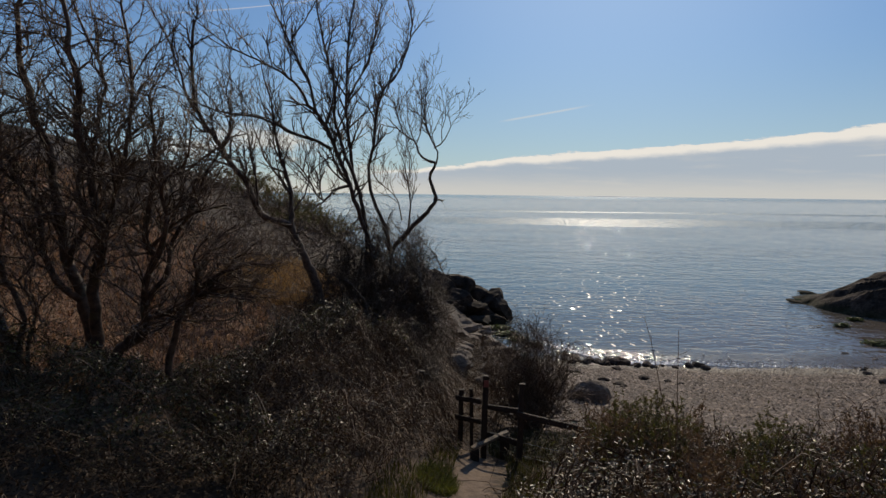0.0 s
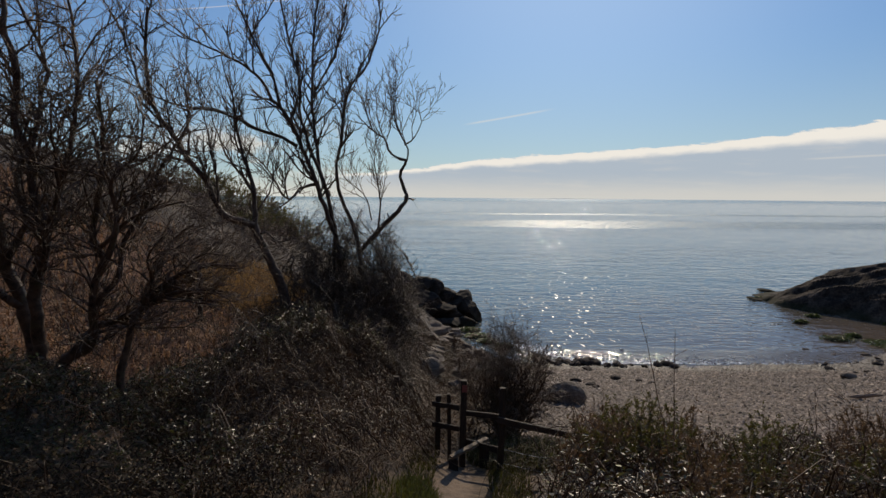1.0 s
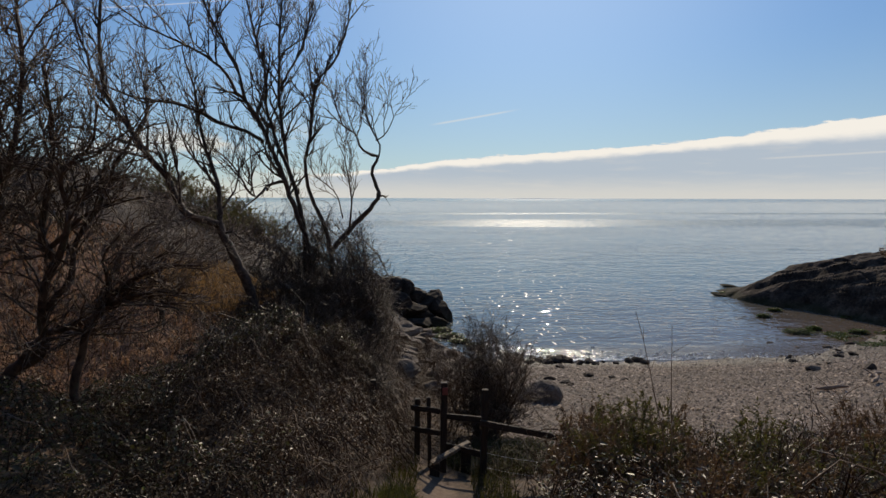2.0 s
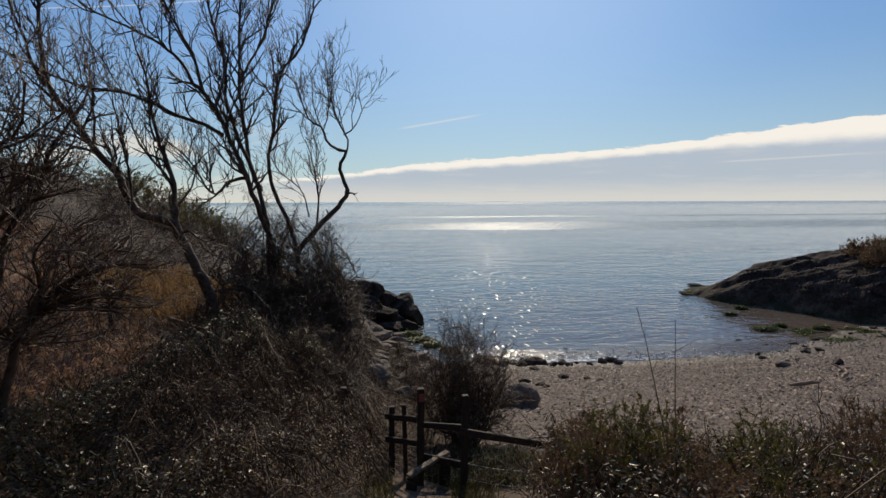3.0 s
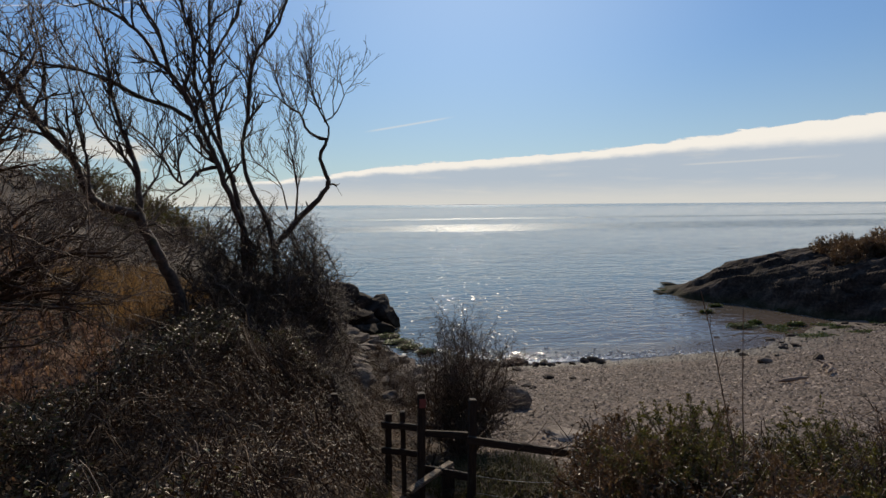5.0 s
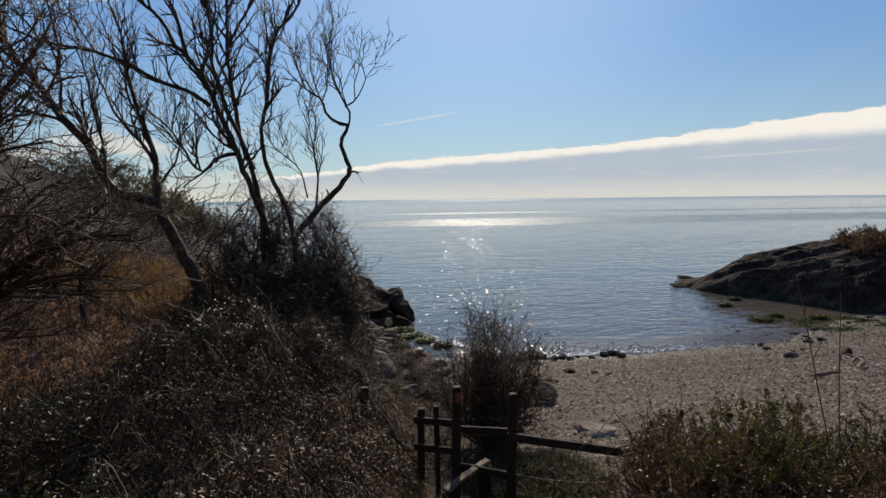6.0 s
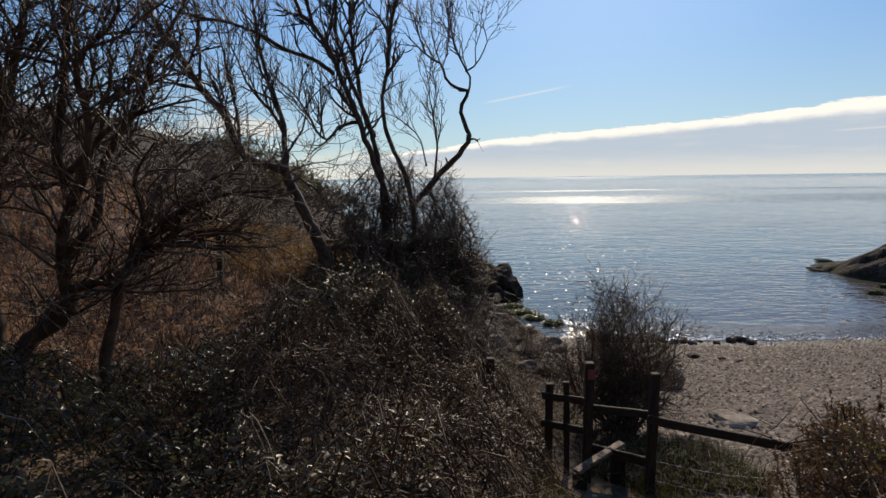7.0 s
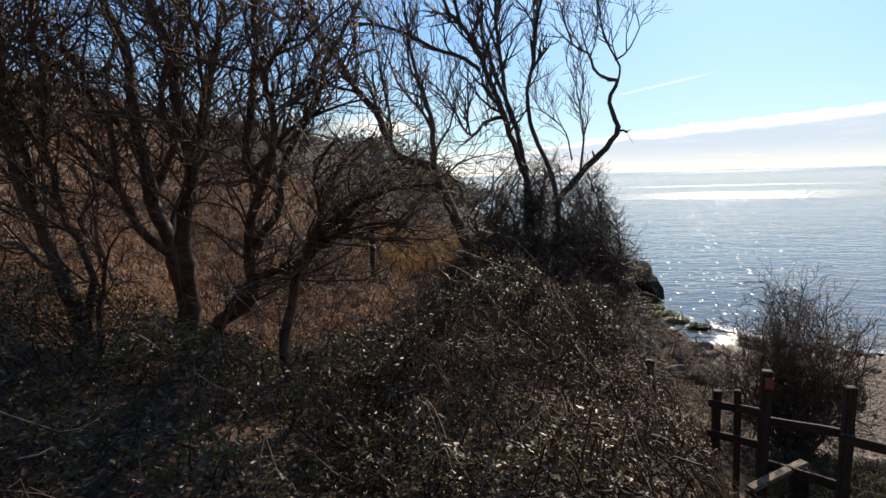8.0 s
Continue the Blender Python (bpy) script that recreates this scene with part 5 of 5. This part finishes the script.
# vegetation on the far headland
for i in range(24):
    r = random.Random(400 + i)
    y = r.uniform(25.6, 29.8)
    x = 24.0 + 0.12 * (y - 26) + (i % 12) * 0.45 + r.uniform(0, 0.4)
    z = float(headland_z(np.array([x]), np.array([y]))[0])
    gorse(x, y, r.uniform(0.5, 0.85) * min(1.0, 0.55 + 0.25 * (x - 23.8)), r.uniform(1.1, 1.7), 420 + i, z - 0.12, 2.6, "scrub_bush", "rounded brown scrub bush on the headland", "headland scrub", "brown_scrub", 1.6)

# dark scrub on the brow of the hill
for i, (x, y, hgt, w) in enumerate(((-7.5, 20.4, 0.9, 2.2), (-6.4, 20.0, 1.05, 2.0), (-5.6, 20.1, 0.95, 1.8), (-4.9, 20.2, 0.85, 1.5), (-4.3, 20.2, 0.6, 1.4), (-5.4, 18.6, 0.5, 1.6))):
    gorse(x, y, hgt, w, 460 + i, None, 1.5, "scrub_bush", "dark scrub bush on the brow of the hill", "hilltop scrub")


def weed_bed():
    r = np.random.RandomState(77)
    n = 5200
    x, y = r.uniform(17.5, 23.5, n), r.uniform(21.6, 24.6, n)
    k = (fbm(x, y, 0.9, 78) > 0.02) & (y < 24.3 - np.clip(x - 20, 0, 4) * 0.2)
    x, y = x[k], y[k]
    n = len(x)
    s = Soup()
    d = np.stack((r.normal(0, 1, n), r.normal(0, 1, n), r.normal(0, 0.2, n)), 1)
    s.leaves(np.stack((x, y, np.maximum(height(x, y), SEA) + 0.03), 1), d, np.tile((0, 0, 1.0), (n, 1)), r.uniform(0.08, 0.2, n), r.uniform(0.02, 0.045, n))
    tagged(new("seaweed", s.mesh("seaweed", "weed")), "green seaweed over stones by the headland", "seaweed", kind="stuff")


weed_bed()


def sprig(x, y, hgt, seed, bend):
    r = np.random.RandomState(seed)
    s = Soup()
    t = np.linspace(0, 1, 9)
    z = h1(x, y)
    line = np.stack((x + bend * t ** 1.6, y + 0.02 * t, z + hgt * t), 1) + r.normal(0, 0.006, (9, 3))
    s.tube(line, np.linspace(0.005, 0.0018, 9), 4)
    for k in (5, 6, 7):
        e = line[k] + np.array((r.normal(0, 0.04), r.normal(0, 0.04), 0.1))
        s.tube([line[k], (line[k] + e) / 2, e], (0.002, 0.0016, 0.001), 3)
    tagged(new("dead_stalk", s.mesh("dead_stalk", "twig")), "tall thin dead stalk rising from the gorse", "plant stalk", "dead stalks")


sprig(1.76, 5.1, 1.62, 1, -0.32), sprig(1.74, 5.12, 1.53, 2, -0.03)


# ---------------------------------------------------------------- stile and fence
def beam(a, b, w, t, mat, seed=0, bevel=0.006):
    """A weathered sawn beam from a to b; w across, t in height."""
    a, b = Vector(a), Vector(b)
    r = random.Random(seed)
    bm = bmesh.new()
    bmesh.ops.create_cube(bm, size=1.0)
    L = (b - a).length
    bmesh.ops.subdivide_edges(bm, edges=[e for e in bm.edges if abs(e.verts[0].co.z - e.verts[1].co.z) > 0.5], cuts=5)
    for v in bm.verts:
        v.co = Vector((v.co.x * w, v.co.y * t, v.co.z * L))
    bmesh.ops.bevel(bm, geom=[e for e in bm.edges if e.is_boundary or len(e.link_faces) == 2 and e.calc_face_angle() > 1.0], offset=bevel, segments=2, affect="EDGES")
    for v in bm.verts:
        v.co.x += noise.noise(v.co * 5 + Vector((seed, 1, 0))) * 0.008
        v.co.y += noise.noise(v.co * 5 + Vector((seed, 9, 0))) * 0.008
    d = (b - a).normalized()
    side = d.cross(Vector((0, 0, 1)))
    side = side.normalized() if side.length > 0.05 else Vector((1, 0, 0))
    up = side.cross(d)
    rot = Matrix((side, up, d)).transposed().to_4x4()
    return bm_mesh("beam", bm, mat, False), Matrix.Translation((a + b) / 2) @ rot


def under(parent, name, at, a, b, w, t, mat="wood", label="", seed=0):
    me, m = beam(a, b, w, t, mat, seed)
    me.name = name
    ob = new(name, me)
    ob.parent = parent
    ob.matrix_basis = Matrix.Translation(-Vector(at)) @ m
    return tagged(ob, label)


PL, PS, PM, PR = (0.07, 7.94), (0.215, 7.84), (0.36, 7.74), (0.765, 7.38)
at = (0.36, 7.74, h1(0.36, 7.74))
stile = thing("stile", at, "weathered dark wooden stile with a worn step", "stile")
for i, ((x, y), top, w) in enumerate(((PL, 4.37, 0.06), (PS, 4.42, 0.045), (PM, 4.62, 0.07), (PR, 4.65, 0.066))):
    tilt = (0.012, -0.02, 0.02, 0.03)[i]
    post = under(stile, "post", at, (x - tilt * 0.5, y, h1(x, y) - 0.25), (x + tilt, y, top), w, w, seed=i)
    if i == 2:
        marked_post = post
dirn = (Vector((*PR, 0)) - Vector((*PM, 0))).normalized()
back = Vector((dirn.y, -dirn.x, 0))
if back.y > 0:
    back = -back
off = back * 0.055
for z in (4.28, 4.03):
    under(stile, "rail", at, Vector((PL[0] - 0.03, PL[1], z)) + off * 0.9, Vector((PM[0], PM[1], z + 0.02)) + off, 0.03, 0.062, seed=int(z * 10))
under(stile, "rail", at, Vector((*PM, 4.21)) - off * 1.1, Vector((*PR, 4.295)) - off * 1.1, 0.035, 0.062, seed=7)
under(stile, "rail", at, Vector((*PM, 3.86)) - off * 1.1, Vector((*PR, 3.90)) - off * 1.1, 0.035, 0.07, seed=8)
under(stile, "step", at, (0.215, 7.46, 3.815), (0.66, 7.75, 3.915), 0.075, 0.034, "tread", "worn pale timber step", 9)
for i, (x, y, top) in enumerate(((0.25, 7.485, 3.79), (0.62, 7.72, 3.88))):
    under(stile, "step_leg", at, (x, y, h1(x, y) - 0.2), (x, y, top), 0.11, 0.07, seed=11 + i)
bm = bmesh.new()
bmesh.ops.create_cube(bm, size=1.0)
for v in bm.verts:
    v.co = Vector((v.co.x * 0.06, v.co.y * 0.006, v.co.z * 0.085))
bmesh.ops.bevel(bm, geom=bm.edges[:], offset=0.0015, segments=1, affect="EDGES")
ob = new("waymark", bm_mesh("waymark", bm, "red_paint"))
ob.parent = marked_post
ob.matrix_basis = marked_post.matrix_basis.inverted() @ Matrix.Translation(Vector((PM[0] + 0.018, PM[1] - 0.045, 4.53)) - Vector(at))
tagged(ob, "faded red waymark plate")

at = (*PR, h1(*PR))
fence = thing("fence", at, "dark wooden rail and wire fence beside the stile", "fence")
END = (1.75, 6.89, 4.27)
under(fence, "rail", at, Vector((*PR, 4.30)) + off * 1.1, Vector(END) + off, 0.035, 0.066, seed=17)
under(fence, "post", at, (END[0], END[1], h1(END[0], END[1]) - 0.2), (END[0], END[1], END[2] + 0.08), 0.075, 0.075, seed=18)
for k, z in enumerate((0.28, 0.12)):
    s = Soup()
    a, b = Vector((*PR, h1(*PR) + z)), Vector((END[0], END[1], h1(END[0], END[1]) + z))
    s.tube([a + (b - a) * t + Vector((0, 0, -0.05 * math.sin(t * 3.14))) - Vector(at) for t in np.linspace(0, 1, 9)], [0.0022] * 9, 5)
    ob = new("wire", s.mesh("wire", "wire"))
    ob.parent = fence
for i, (x, y, z, hgt) in enumerate(((-0.44, 8.0, 4.58, 0.7), (-2.14, 8.0, 5.06, 0.6), (-3.57, 10.0, 5.55, 0.75))):
    me, m = beam((x, y, z - hgt), (x + 0.01, y, z), 0.065, 0.065, "wood", 30 + i)
    ob = new("fence_post", me)
    ob.matrix_basis = m
    tagged(ob, "short weathered fence post standing in the brambles", "post", "old fence posts")

# far coast low on the horizon
def far_coast():
    n = 60
    x = np.linspace(480, 860, n)
    top = 0.5 + 3.5 * np.clip(fbm(x * 0.01, x * 0, 1.0, 71, 4) + 0.28, 0, 1) * np.sin(np.linspace(0, 3.14159, n))
    V = np.concatenate((np.stack((x, np.full(n, 2900.0), np.full(n, 0.0)), 1), np.stack((x, np.full(n, 2905.0), SEA + top), 1), np.stack((x, np.full(n, 2990.0), np.full(n, 0.0)), 1)))
    k = np.arange(n - 1)
    s = Soup()
    s.add(V, np.concatenate((np.stack((k, k + 1, k + n + 1, k + n), 1), np.stack((k + n, k + n + 1, k + 2 * n + 1, k + 2 * n), 1))))
    tagged(new("far_coast", s.mesh("far_coast", "far_land", True)), "faint hazy coast on the horizon", "coast", kind="structure")


far_coast()

# plan units to metres
for me in bpy.data.meshes:
    me.transform(Matrix.Scale(K, 4))
for ob in scene.objects:
    if ob.type in {"MESH", "EMPTY"}:
        ob.location = ob.location * K
